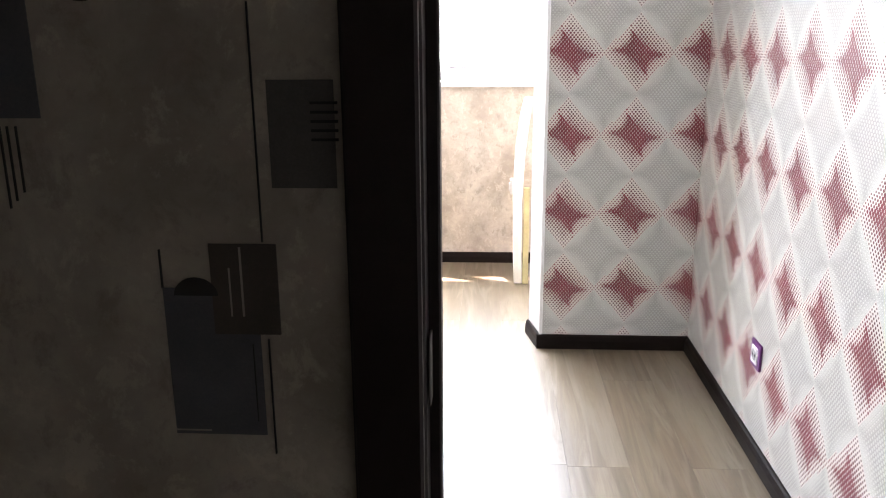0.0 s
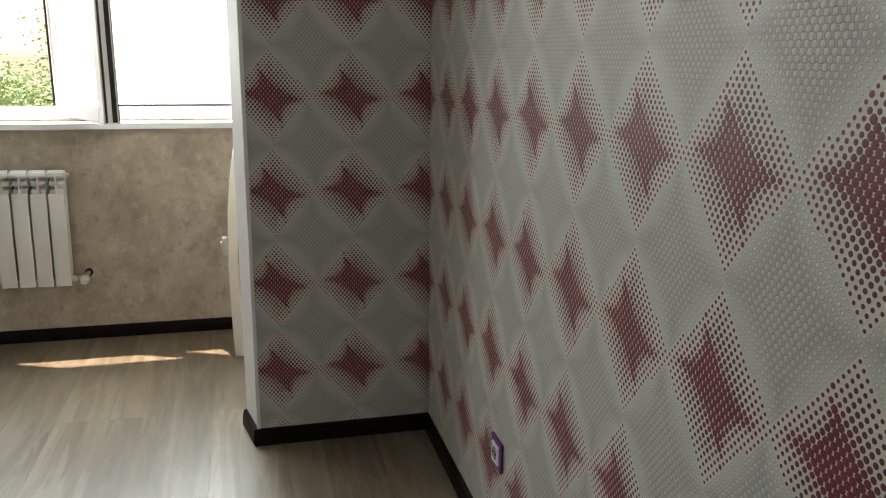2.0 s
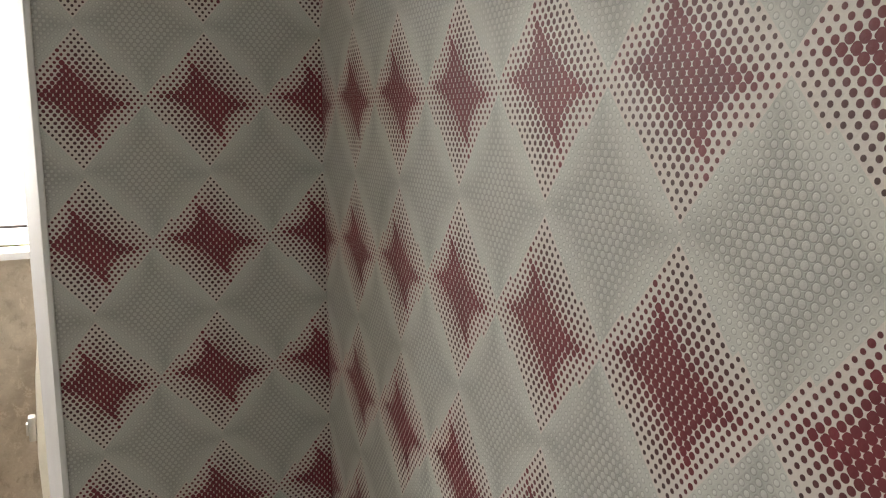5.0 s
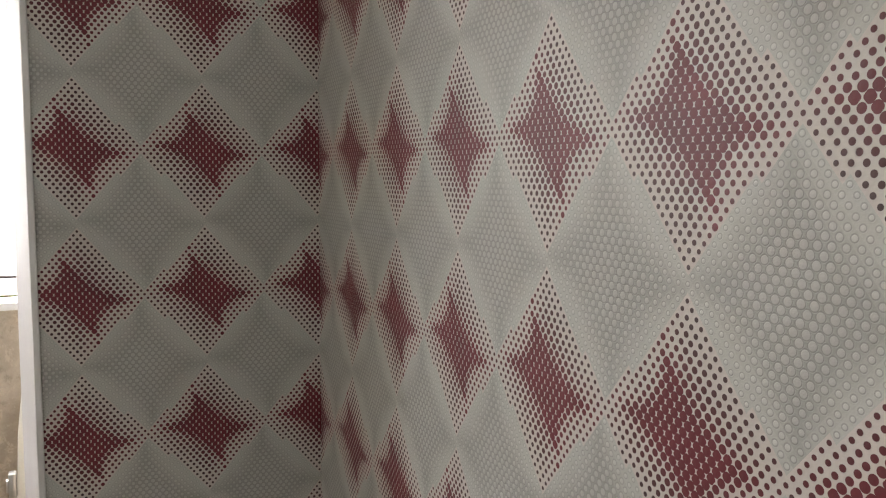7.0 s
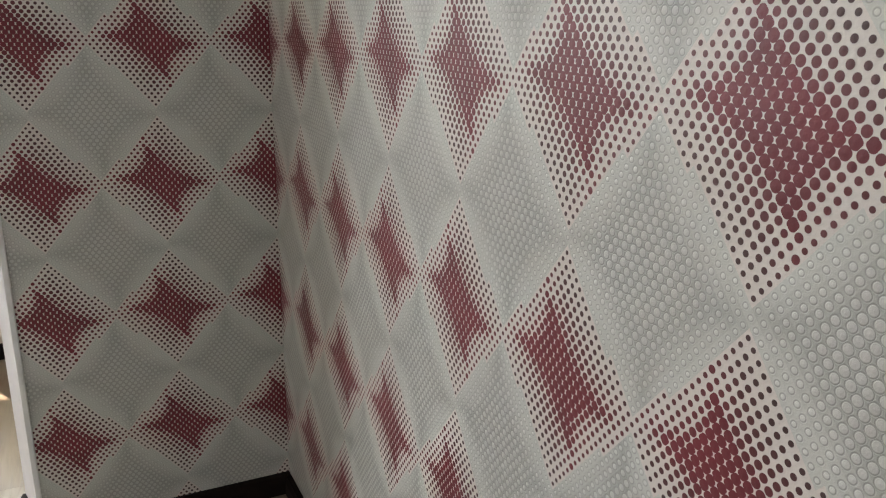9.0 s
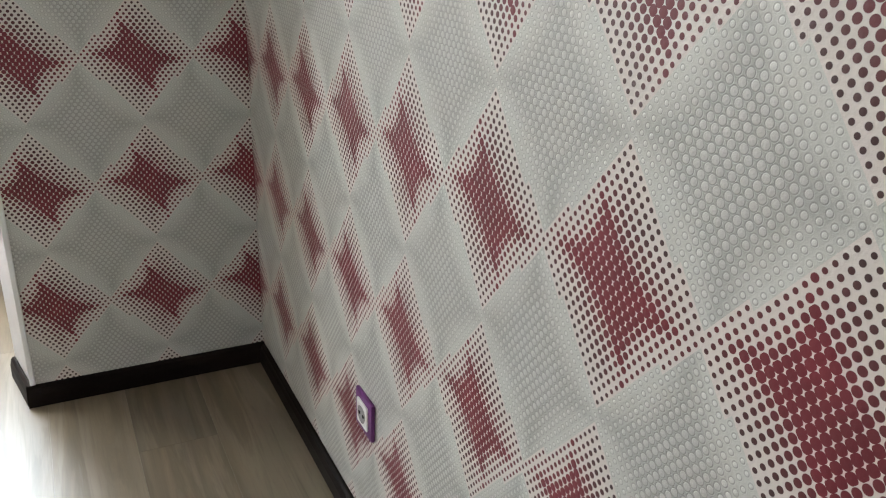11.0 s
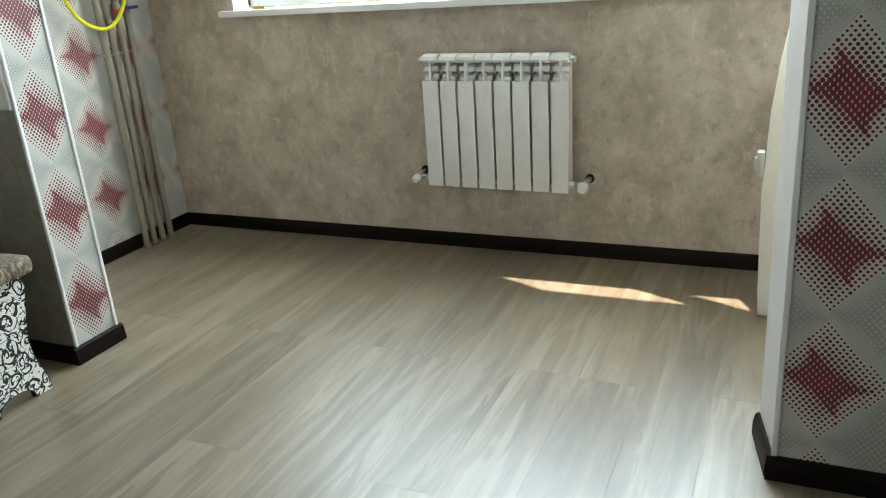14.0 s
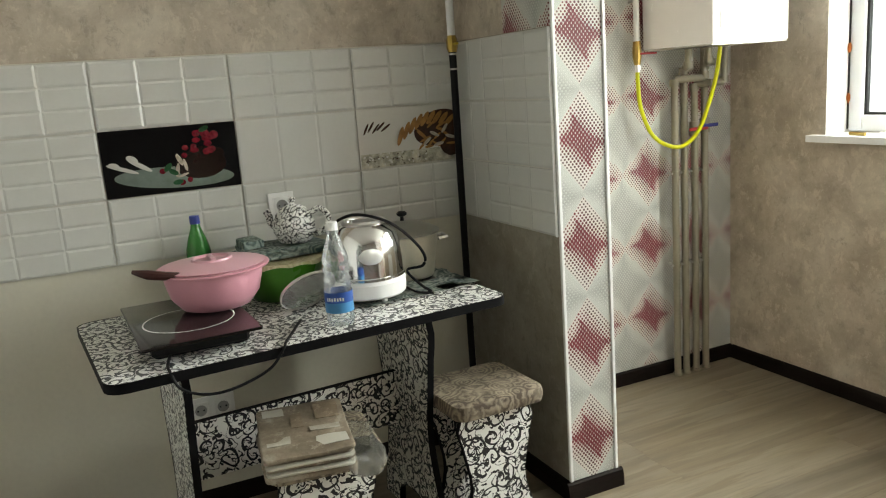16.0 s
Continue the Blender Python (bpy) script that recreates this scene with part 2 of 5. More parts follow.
def scroll_board(axis, fine=20.0, bold=0.70):
    """White furniture board printed with black curling scrolls; axis: the board's thin direction."""
    m, t, b = mat("scroll_board", (0.75, 0.75, 0.73), 0.35)
    n = Net(t)
    sep = n.node("ShaderNodeSeparateXYZ")
    n.put(sep.inputs[0], n.coords())
    two = [k for k in range(3) if k != axis]
    flat = n.node("ShaderNodeCombineXYZ")
    n.put(flat.inputs[0], n.math("MULTIPLY", sep.outputs[two[0]], fine))
    n.put(flat.inputs[1], n.math("MULTIPLY", sep.outputs[two[1]], fine))
    n.put(flat.inputs[2], n.math("MULTIPLY", sep.outputs[axis], 3.0))
    p = flat.outputs[0]
    wob = n.node("ShaderNodeTexNoise")
    n.put(wob.inputs["Vector"], p)
    wob.inputs["Scale"].default_value = 0.9
    wob.inputs["Detail"].default_value = 0.0
    off = n.node("ShaderNodeVectorMath")
    off.operation = "SCALE"
    n.put(off.inputs[0], wob.outputs[1])
    off.inputs["Scale"].default_value = 0.7
    add = n.node("ShaderNodeVectorMath")
    n.put(add.inputs[0], p)
    n.put(add.inputs[1], off.outputs[0])
    vor = n.node("ShaderNodeTexVoronoi")
    vor.voronoi_dimensions = '2D'
    n.put(vor.inputs["Vector"], add.outputs[0])
    vor.inputs["Scale"].default_value = 1.0
    sub = n.node("ShaderNodeVectorMath")
    sub.operation = "SUBTRACT"
    n.put(sub.inputs[0], add.outputs[0])
    n.put(sub.inputs[1], vor.outputs["Position"])
    d = n.node("ShaderNodeSeparateXYZ")
    n.put(d.inputs[0], sub.outputs[0])
    cs = n.node("ShaderNodeSeparateColor")
    n.put(cs.inputs[0], vor.outputs["Color"])
    hand = n.math("SUBTRACT", n.math("MULTIPLY", n.math("GREATER_THAN", cs.outputs[0], 0.5), 2.0), 1.0)
    ang = n.math("MULTIPLY", n.math("ARCTAN2", d.outputs[1], d.outputs[0]), hand)
    dist = vor.outputs["Distance"]
    turn = n.math("ADD", n.math("ADD", ang, n.math("MULTIPLY", dist, 15.0)), n.math("MULTIPLY", cs.outputs[1], 6.0))
    thick = n.math("SUBTRACT", bold, n.math("MULTIPLY", dist, 0.45))
    curl = n.math("GREATER_THAN", n.math("SINE", turn), thick)
    curl = n.math("MULTIPLY", curl, n.math("LESS_THAN", dist, 0.62))
    nz = n.noise(p, 1.5, 1.0, 0.5, 0.6)
    stem = n.math("LESS_THAN", n.math("ABSOLUTE", n.math("SUBTRACT", nz, 0.5)), 0.020)
    leaf = n.math("GREATER_THAN", n.noise(p, 3.1, 0.0, 0.5, 0.9), 0.66)
    ink = n.math("MAXIMUM", n.math("MAXIMUM", curl, stem), leaf)
    n.put(b.inputs["Base Color"], n.mix(ink, (0.82, 0.82, 0.78), (0.008, 0.008, 0.010)))
    return m


M_SIDE = star_paper("star_paper_side", 1, 3.262, 0.2555, 0.269, 0.3175, -1.0)
M_PIER = star_paper("star_paper_pier", 0, 0.318, 0.2635, 0.269, 0.3175, 1.0)
M_POST = star_paper("star_paper_post", 1, 3.538, 0.26, 0.195, 0.3155, 1.0)
M_NICHE = star_paper("star_paper_niche", 1, 4.345, 0.26, 0.285, 0.3125, 1.0)
M_STUB = star_paper("star_paper_stub", 0, -1.90, 0.26, 0.195, 0.3155, 1.0)
M_PLASTER = plaster_paper("plaster_paper", (0.380, 0.312, 0.246), (0.620, 0.545, 0.452), (0.510, 0.432, 0.352))
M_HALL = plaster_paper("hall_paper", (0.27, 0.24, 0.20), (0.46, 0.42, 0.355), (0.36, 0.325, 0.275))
M_PAINT = plain("cream_paint", (0.62, 0.59, 0.50), 0.5, vary=0.06, scale=3.0, relief=0.0006)
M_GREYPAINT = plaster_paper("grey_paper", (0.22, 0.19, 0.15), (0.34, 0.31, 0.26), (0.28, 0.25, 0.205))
M_WHITE = plain("white_plaster", (0.78, 0.77, 0.75), 0.6, vary=0.04, scale=4.0, relief=0.0005)
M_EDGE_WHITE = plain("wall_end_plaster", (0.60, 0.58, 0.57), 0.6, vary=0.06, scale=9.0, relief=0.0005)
M_CEIL = plain("ceiling_white", (0.80, 0.79, 0.77), 0.7, vary=0.03, scale=3.0)
M_FLOOR = laminate()
M_UNDER = plain("underlay", (0.05, 0.045, 0.04), 0.8)
M_SKIRT = plain("dark_skirting", (0.011, 0.007, 0.006), 0.5, vary=0.3, scale=9.0, spec=0.08)
M_TRIM = plain("white_trim", (0.80, 0.80, 0.79), 0.4, vary=0.03)
M_PVC = plain("white_pvc", (0.80, 0.81, 0.82), 0.3, vary=0.03)
M_SEAL = plain("black_rubber", (0.012, 0.012, 0.013), 0.6)
M_CASING = plain("dark_casing", (0.016, 0.010, 0.010), 0.4, vary=0.3, scale=14.0, spec=0.3)
M_STEEL = plain("brushed_steel", (0.60, 0.59, 0.57), 0.3, 1.0, vary=0.1)
M_CHROME = plain("chrome", (0.75, 0.75, 0.75), 0.12, 1.0, vary=0.04)
M_ENAMEL = plain("white_enamel", (0.80, 0.80, 0.78), 0.3, vary=0.03, scale=5.0)
M_SCROLLS = {"x": scroll_board(0), "y": scroll_board(1), "z": scroll_board(2)}
M_BLACK = plain("black_plastic", (0.008, 0.008, 0.009), 0.45, vary=0.2, spec=0.14)
M_PURPLE = plain("purple_plastic", (0.16, 0.03, 0.17), 0.35)


def glass(name, film=0.0, rough=0.0):
    m, t, b = mat(name)
    n = Net(t)
    out = t.nodes["Material Output"]
    t.nodes.remove(b)
    clear = n.node("ShaderNodeBsdfTransparent")
    clear.inputs[0].default_value = (0.93, 0.96, 0.95, 1)
    gloss = n.node("ShaderNodeBsdfGlossy")
    gloss.inputs["Roughness"].default_value = rough
    fres = n.node("ShaderNodeFresnel")
    fres.inputs[0].default_value = 1.45
    mix = n.node("ShaderNodeMixShader")
    n.put(mix.inputs[0], fres.outputs[0])
    n.put(mix.inputs[1], clear.outputs[0])
    n.put(mix.inputs[2], gloss.outputs[0])
    res = mix.outputs[0]
    if film:
        tr = n.node("ShaderNodeBsdfTranslucent")
        tr.inputs[0].default_value = (0.88, 0.90, 0.92, 1)
        m2 = n.node("ShaderNodeMixShader")
        m2.inputs[0].default_value = film
        n.put(m2.inputs[1], res)
        n.put(m2.inputs[2], tr.outputs[0])
        res = m2.outputs[0]
    n.put(out.inputs[0], res)
    return m


M_HAZE = glass("hazy_glass", 0.45)


# ---- mesh helpers ----
def quad_box(bm, lo, hi, bevel=0.0, seg=1, mats=None):
    """A box from corner to corner; mats: face normal axis -> material index."""
    lo, hi = Vector(lo), Vector(hi)
    r = bmesh.ops.create_cube(bm, size=1.0)
    vs = r["verts"]
    for v in vs:
        v.co = Vector([(lo[i] + hi[i]) / 2 + v.co[i] * (hi[i] - lo[i]) for i in range(3)])
    faces = {f for v in vs for f in v.link_faces}
    if mats:
        for f in faces:
            f.normal_update()
            for key, idx in mats.items():
                if f.normal["xyz".index(key[1])] * (1 if key[0] == "+" else -1) > 0.9:
                    f.material_index = idx
    if bevel:
        es = {e for v in vs for e in v.link_edges}
        bmesh.ops.bevel(bm, geom=list(es), offset=bevel, segments=seg, affect='EDGES', profile=0.6)
    return vs


def finish(name, bm, mats, smooth=True):
    me = bpy.data.meshes.new(name)
    bmesh.ops.recalc_face_normals(bm, faces=bm.faces)
    bm.to_mesh(me)
    bm.free()
    for m in (mats if isinstance(mats, (list, tuple)) else [mats]):
        me.materials.append(m)
    if smooth:
        me.shade_smooth()
        me.set_sharp_from_angle(angle=radians(35))
    return me


def thing(name, bm, mats, label="", category="", group="", kind="", smooth=True):
    return tagged(new(name, finish(name, bm, mats, smooth)), label, category, group, kind)


def base(name, at, label, category, group="", kind="", rz=0.0):
    e = new(name)
    e.matrix_world = pose(*at, 0, 0, rz)
    e.empty_display_size = 0.1
    return tagged(e, label, category, group, kind)


def part(name, bm, mats, parent, label="", smooth=True):
    """One mesh under a thing or a part, in the parent's own space."""
    ob = new(name, finish(name, bm, mats, smooth))
    ob.parent = parent
    if label:
        ob["label"] = label
    return ob


def boxes(*spec, bevel=0.0, seg=1):
    bm = bmesh.new()
    for lo, hi in spec:
        quad_box(bm, lo, hi, bevel, seg)
    return bm


def lathe(profile, seg=32, axis_at=(0, 0)):
    """A turned shape from (radius, height) pairs."""
    bm = bmesh.new()
    rings = []
    for r, z in profile:
        if r < 1e-5:
            rings.append([bm.verts.new((axis_at[0], axis_at[1], z))])
        else:
            rings.append([bm.verts.new((axis_at[0] + r * math.cos(math.tau * i / seg), axis_at[1] + r * math.sin(math.tau * i / seg), z)) for i in range(seg)])
    for a, b in zip(rings, rings[1:]):
        for i in range(seg):
            j = (i + 1) % seg
            if len(a) == 1 and len(b) > 1:
                bm.faces.new((a[0], b[i], b[j]))
            elif len(b) == 1 and len(a) > 1:
                bm.faces.new((a[i], a[j], b[0]))
            elif len(a) > 1:
                bm.faces.new((a[i], a[j], b[j], b[i]))
    return bm


def tube(points, radius, seg=10, bm=None, smooth_steps=0, radii=None):
    """A round bar along a line of points."""
    pts = [Vector(p) for p in points]
    if smooth_steps:
        out = []
        ext = [pts[0] * 2 - pts[1]] + pts + [pts[-1] * 2 - pts[-2]]
        for i in range(1, len(ext) - 2):
            p0, p1, p2, p3 = ext[i - 1:i + 3]
            for k in range(smooth_steps):
                t = k / smooth_steps
                out.append(0.5 * ((2 * p1) + (p2 - p0) * t + (2 * p0 - 5 * p1 + 4 * p2 - p3) * t * t + (3 * p1 - p0 - 3 * p2 + p3) * t ** 3))
        pts = out + [pts[-1]]
    bm = bm or bmesh.new()
    rings = []
    up = Vector((0.13, 0.29, 0.95)).normalized()
    for i, p in enumerate(pts):
        d = (pts[min(i + 1, len(pts) - 1)] - pts[max(i - 1, 0)]).normalized()
        a = d.cross(up)
        if a.length < 0.05:
            a = d.cross(Vector((1, 0, 0)))
        a.normalize()
        b = d.cross(a).normalized()
        r = radii[i] if radii else radius
        rings.append([bm.verts.new(p + (a * math.cos(math.tau * k / seg) + b * math.sin(math.tau * k / seg)) * r) for k in range(seg)])
    for r0, r1 in zip(rings, rings[1:]):
        for k in range(seg):
            j = (k + 1) % seg
            bm.faces.new((r0[k], r0[j], r1[j], r1[k]))
    bm.faces.new(rings[0][::-1])
    bm.faces.new(rings[-1])
    return bm


def slab(outline, lo, hi, axis="z", bevel=0.0):
    """A flat plate cut along an outline, given in the plane across the axis."""
    bm = bmesh.new()

    def at(p, h):
        return {"z": (p[0], p[1], h), "x": (h, p[0], p[1]), "y": (p[0], h, p[1])}[axis]
    a = [bm.verts.new(at(p, lo)) for p in outline]
    b = [bm.verts.new(at(p, hi)) for p in outline]
    f0, f1 = bm.faces.new(a), bm.faces.new(b[::-1])
    for i in range(len(a)):
        j = (i + 1) % len(a)
        bm.faces.new((a[i], b[i], b[j], a[j]))
    bmesh.ops.recalc_face_normals(bm, faces=bm.faces)
    if bevel:
        es = list(set(f0.edges) | set(f1.edges))
        bmesh.ops.bevel(bm, geom=es, offset=bevel, segments=2, affect='EDGES', profile=0.6)
    return bm


def structure(name, bm, mats, label, category, smooth=False):
    return thing(name, bm, mats, label, category, kind="structure", smooth=smooth)


# ---- the shell ----
H = 2.55
XR, XL, XN = 0.85, -2.56, -2.62
YP, YW = 3.50, 4.805
bm = bmesh.new()
quad_box(bm, (XR, -1.3, 0), (1.0, 5.05, H))
structure("wall_east", bm, M_SIDE, "long wall papered with dark red halftone stars on grey", "wall")
bm = bmesh.new()
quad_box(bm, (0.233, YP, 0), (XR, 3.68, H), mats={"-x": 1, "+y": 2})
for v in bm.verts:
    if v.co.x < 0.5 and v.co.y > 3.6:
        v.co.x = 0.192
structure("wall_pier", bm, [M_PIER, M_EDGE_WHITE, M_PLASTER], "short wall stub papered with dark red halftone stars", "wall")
bm = bmesh.new()
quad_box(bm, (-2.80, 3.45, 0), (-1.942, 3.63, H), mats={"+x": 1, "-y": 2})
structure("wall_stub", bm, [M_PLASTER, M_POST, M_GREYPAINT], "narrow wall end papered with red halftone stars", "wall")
bm = bmesh.new()
quad_box(bm, (-2.80, 1.10, 0), (XL, 3.45, H))
structure("wall_west", bm, M_PAINT, "cream painted kitchen wall behind the table", "wall")
bm = bmesh.new()
quad_box(bm, (XL, 1.10, 1.478), (XL + 0.004, 3.446, H))
quad_box(bm, (XL + 0.004, 3.446, 1.478), (-2.215, 3.45, H))
structure("wall_upper_paper", bm, M_PLASTER, "grey concrete-look wallpaper above the tiles", "wallpaper")
bm = bmesh.new()
quad_box(bm, (-2.212, 3.445, 1.478), (-1.948, 3.4495, H))
structure("wall_stub_paper", bm, M_STUB, "strip of red star wallpaper above the tiles", "wallpaper")
bm = bmesh.new()
quad_box(bm, (-2.80, 3.63, 0), (XN, YW, H))
structure("wall_niche", bm, M_NICHE, "niche wall with red halftone star wallpaper behind pipes", "wall")
WX0, WX1, WZ0, WZ1 = -2.13, 0.62, 1.012, 2.49
bm = bmesh.new()
quad_box(bm, (-2.80, YW, 0), (XR, 5.03, WZ0))
quad_box(bm, (-2.80, YW, WZ1), (XR, 5.03, H))
quad_box(bm, (-2.80, YW, WZ0), (WX0, 5.03, WZ1), mats={"+x": 1})
quad_box(bm, (WX1, YW, WZ0), (XR, 5.03, WZ1), mats={"-x": 1})
# unseen outer rebate, added to trim the left end of the sun patch
quad_box(bm, (WX0 + 0.0005, 4.987, WZ0 + 0.001), (-2.035, 5.029, WZ1 - 0.001), mats={"+x": 1, "-y": 1})
structure("wall_north", bm, [M_PLASTER, M_WHITE], "window wall with grey-brown concrete-look wallpaper", "wall")
bm = bmesh.new()
# the unseen kitchen side (+y) is white only to bounce light onto the pier
quad_box(bm, (-2.80, 0.99, 0), (-0.105, 1.10, H), mats={"+y": 1})
quad_box(bm, (-0.105, 0.99, 2.09), (XR, 1.10, H), mats={"+y": 1})
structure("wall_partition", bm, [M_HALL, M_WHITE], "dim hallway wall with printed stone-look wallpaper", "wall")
bm = bmesh.new()
quad_box(bm, (-1.75, -1.3, 0), (-1.6, 0.99, H))
quad_box(bm, (-1.75, -1.45, 0), (1.0, -1.3, H))
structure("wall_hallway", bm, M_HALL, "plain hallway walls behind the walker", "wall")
bm = bmesh.new()
quad_box(bm, (-2.9, -1.5, H), (1.1, 5.029, H + 0.15))
structure("ceiling", bm, M_CEIL, "plain white ceiling", "ceiling")

# floor: an underlay that carries single boards
bm = bmesh.new()
quad_box(bm, (-2.8, -1.45, -0.2), (1.0, 5.03, -0.011))
floor = structure("floor", bm, M_UNDER, "pale grey oak laminate floor with boards toward the window", "floor")
BW, BL = 0.192, 1.285
plank_mesh = {}


def plank(x0, x1, y0, y1):
    key = (round(x1 - x0, 3), round(y1 - y0, 3))
    if key not in plank_mesh:
        w, l = x1 - x0, y1 - y0
        pb = bmesh.new()
        g, c = 0.0001, 0.00035
        ring0 = [pb.verts.new(p) for p in ((g, g, -0.0105), (w - g, g, -0.0105), (w - g, l - g, -0.0105), (g, l - g, -0.0105))]
        ring1 = [pb.verts.new(p) for p in ((g, g, -c), (w - g, g, -c), (w - g, l - g, -c), (g, l - g, -c))]
        ring2 = [pb.verts.new(p) for p in ((g + c, g + c, 0), (w - g - c, g + c, 0), (w - g - c, l - g - c, 0), (g + c, l - g - c, 0))]
        for r0, r1 in ((ring0, ring1), (ring1, ring2)):
            for i in range(4):
                pb.faces.new((r0[i], r0[(i + 1) % 4], r1[(i + 1) % 4], r1[i]))
        pb.faces.new(ring2)
        plank_mesh[key] = finish("board", pb, M_FLOOR, smooth=False)
    ob = new("board", plank_mesh[key])
    ob.location = (x0, y0, 0)
    ob.parent = floor


def lay_floor():
    x, row = -2.62, 0
    while x < XR:
        x1 = min(x + BW, XR)
        y = -1.3 - (0.43 * row + 0.21 * (row % 3)) % BL
        while y < YW:
            y0, y1 = max(y, -1.3), min(y + BL, YW)
            if y1 - y0 > 0.02:
                plank(x, x1, y0, y1)
            y += BL
        x, row = x1, row + 1


# skirting boards
def skirting(p, q, inward):
    """A dark board with a rounded top along the wall foot from p to q; inward: its direction into the room."""
    p, q, n = Vector((*p, 0)), Vector((*q, 0)), Vector((*inward, 0))
    prof = [(0, 0), (0.017, 0), (0.016, 0.035), (0.012, 0.054), (0.006, 0.060), (0, 0.060)]
    sb = bmesh.new()
    a = [sb.verts.new(p + n * d + Vector((0, 0, h))) for d, h in prof]
    b = [sb.verts.new(q + n * d + Vector((0, 0, h))) for d, h in prof]
    for i in range(len(prof)):
        j = (i + 1) % len(prof)
        sb.faces.new((a[i], a[j], b[j], b[i]))
    sb.faces.new(a)
    sb.faces.new(b[::-1])
    return structure("baseboard", sb, M_SKIRT, "black-brown skirting board along the wall foot", "skirting")


skirting((XR, -1.3), (XR, 3.482), (-1, 0))
skirting((0.216, YP), (XR, YP), (0, -1))
skirting((0.230, 3.50), (0.192, 3.68), (-0.975, -0.222))
skirting((XR, 3.68), (XR, YW), (-1, 0))
skirting((-2.60, YW), (XR - 0.018, YW), (0, -1))
skirting((XN, 3.63), (XN, YW), (1, 0))
skirting((-1.942, 3.433), (-1.942, 3.648), (1, 0))
skirting((XL, 3.45), (-1.942, 3.45), (0, -1))
skirting((XL, 1.10), (XL, 3.432), (1, 0))
skirting((XL + 0.018, 1.10), (-0.105, 1.10), (0, 1))

# white angle trims on the wall ends
for nm, x0, x1, y0, y1 in (("corner_trim", 0.226, 0.240, 3.494, 3.503), ("corner_trim", -1.947, -1.936, 3.4465, 3.458), ("corner_trim", -1.945, -1.936, 3.622, 3.634)):
    bm = bmesh.new()
    quad_box(bm, (x0, y0, 0.06), (x1, y1, H - 0.002), 0.002)
    structure(nm, bm, M_TRIM, "white plastic corner trim on the papered wall end", "trim")

# door casing in the hall
bm = boxes(((-0.112, 0.972, 0), (-0.046, 0.990, 2.12)), bevel=0.003)
casing = structure("door_frame", bm, M_CASING, "dark brown wooden door frame in the partition", "door frame", True)
part("jamb", boxes(((-0.105, 0.990, 0), (-0.044, 1.112, 2.09)), ((-0.046, 1.03, 0), (-0.032, 1.060, 2.08)), bevel=0.002), M_CASING, casing)
part("architrave", boxes(((-0.112, 1.112, 0), (-0.046, 1.128, 2.12)), bevel=0.003), M_CASING, casing)
part("lintel", boxes(((-0.105, 0.975, 2.09), (XR, 1.125, 2.12)), bevel=0.003), M_CASING, casing)
part("strike_plate", boxes(((-0.0425, 0.998, 0.955), (-0.0400, 1.022, 1.025)), bevel=0.0008), plain("dull_steel", (0.16, 0.155, 0.15), 0.45, 0.8, vary=0.15), casing, "dull steel strike plate")

# window
win = base("window_1", (0, 0, 0), "wide white plastic window with one casement open inward", "window", kind="structure")
FY0, FY1 = 4.925, 4.985


def frame_rect(x0, x1, z0, z1, w, y0, y1, bev=0.004):
    return boxes(((x0, y0, z0), (x0 + w, y1, z1)), ((x1 - w, y0, z0), (x1, y1, z1)), ((x0 + w, y0, z0), (x1 - w, y1, z0 + w)), ((x0 + w, y0, z1 - w), (x1 - w, y1, z1)), bevel=bev)


part("window_frame", frame_rect(WX0, WX1, WZ0 + 0.03, WZ1, 0.062, FY0, FY1), M_PVC, win)
for mx in (-1.235, -0.585):
    part("mullion", boxes(((mx - 0.034, FY0, WZ0 + 0.09), (mx + 0.034, FY1, WZ1 - 0.06)), bevel=0.004), M_PVC, win)
for nm, x0, x1, mm in (("pane", WX0 + 0.062, -1.269, M_HAZE), ("pane", -0.551, WX1 - 0.062, M_HAZE)):
    part("glazing_bead", frame_rect(x0 - 0.002, x1 + 0.002, WZ0 + 0.09, WZ1 - 0.06, 0.012, FY0 + 0.012, FY0 + 0.034, 0.002), M_SEAL, win, "thin black seal round the pane")
    pane = part(nm, boxes(((x0, 4.952, WZ0 + 0.09), (x1, 4.958, WZ1 - 0.06))), mm, win)
    pane.visible_shadow = False
for gx in (-1.201, -0.631):
    part("gasket", boxes(((gx, FY0 + 0.010, WZ0 + 0.10), (gx + 0.012, FY0 + 0.030, WZ1 - 0.07)), bevel=0.002), M_SEAL, win, "dark rubber gasket of the open casement")
sash = new("casement")
sash.parent = win
sash.matrix_local = pose(-0.575, 4.922, 0, 0, 0, 180 + 115.6)
SW = 0.66
part("casement_frame", frame_rect(0.0, SW, 1.068, WZ1 - 0.03, 0.066, -0.03, 0.03), M_PVC, sash)
part("pane", boxes(((0.06, -0.004, 1.13), (SW - 0.06, 0.004, WZ1 - 0.09))), M_HAZE, sash).visible_shadow = False
part("seal", frame_rect(0.002, SW - 0.002, 1.070, WZ1 - 0.032, 0.006, 0.030, 0.034, 0.001), M_SEAL, sash)
part("edge_seal", boxes(((SW, 0.004, 1.075), (SW + 0.003, 0.022, WZ1 - 0.035)), ((SW, -0.024, 1.075), (SW + 0.003, -0.016, WZ1 - 0.035))), M_SEAL, sash)
bm = boxes(((-2.185, 4.76, WZ0), (WX1 + 0.05, YW - 0.002, 1.038)), ((WX0 + 0.002, YW - 0.002, WZ0), (WX1 - 0.002, FY0 - 0.001, 1.038)))
structure("window_sill", bm, M_PVC, "white plastic window sill", "window sill")


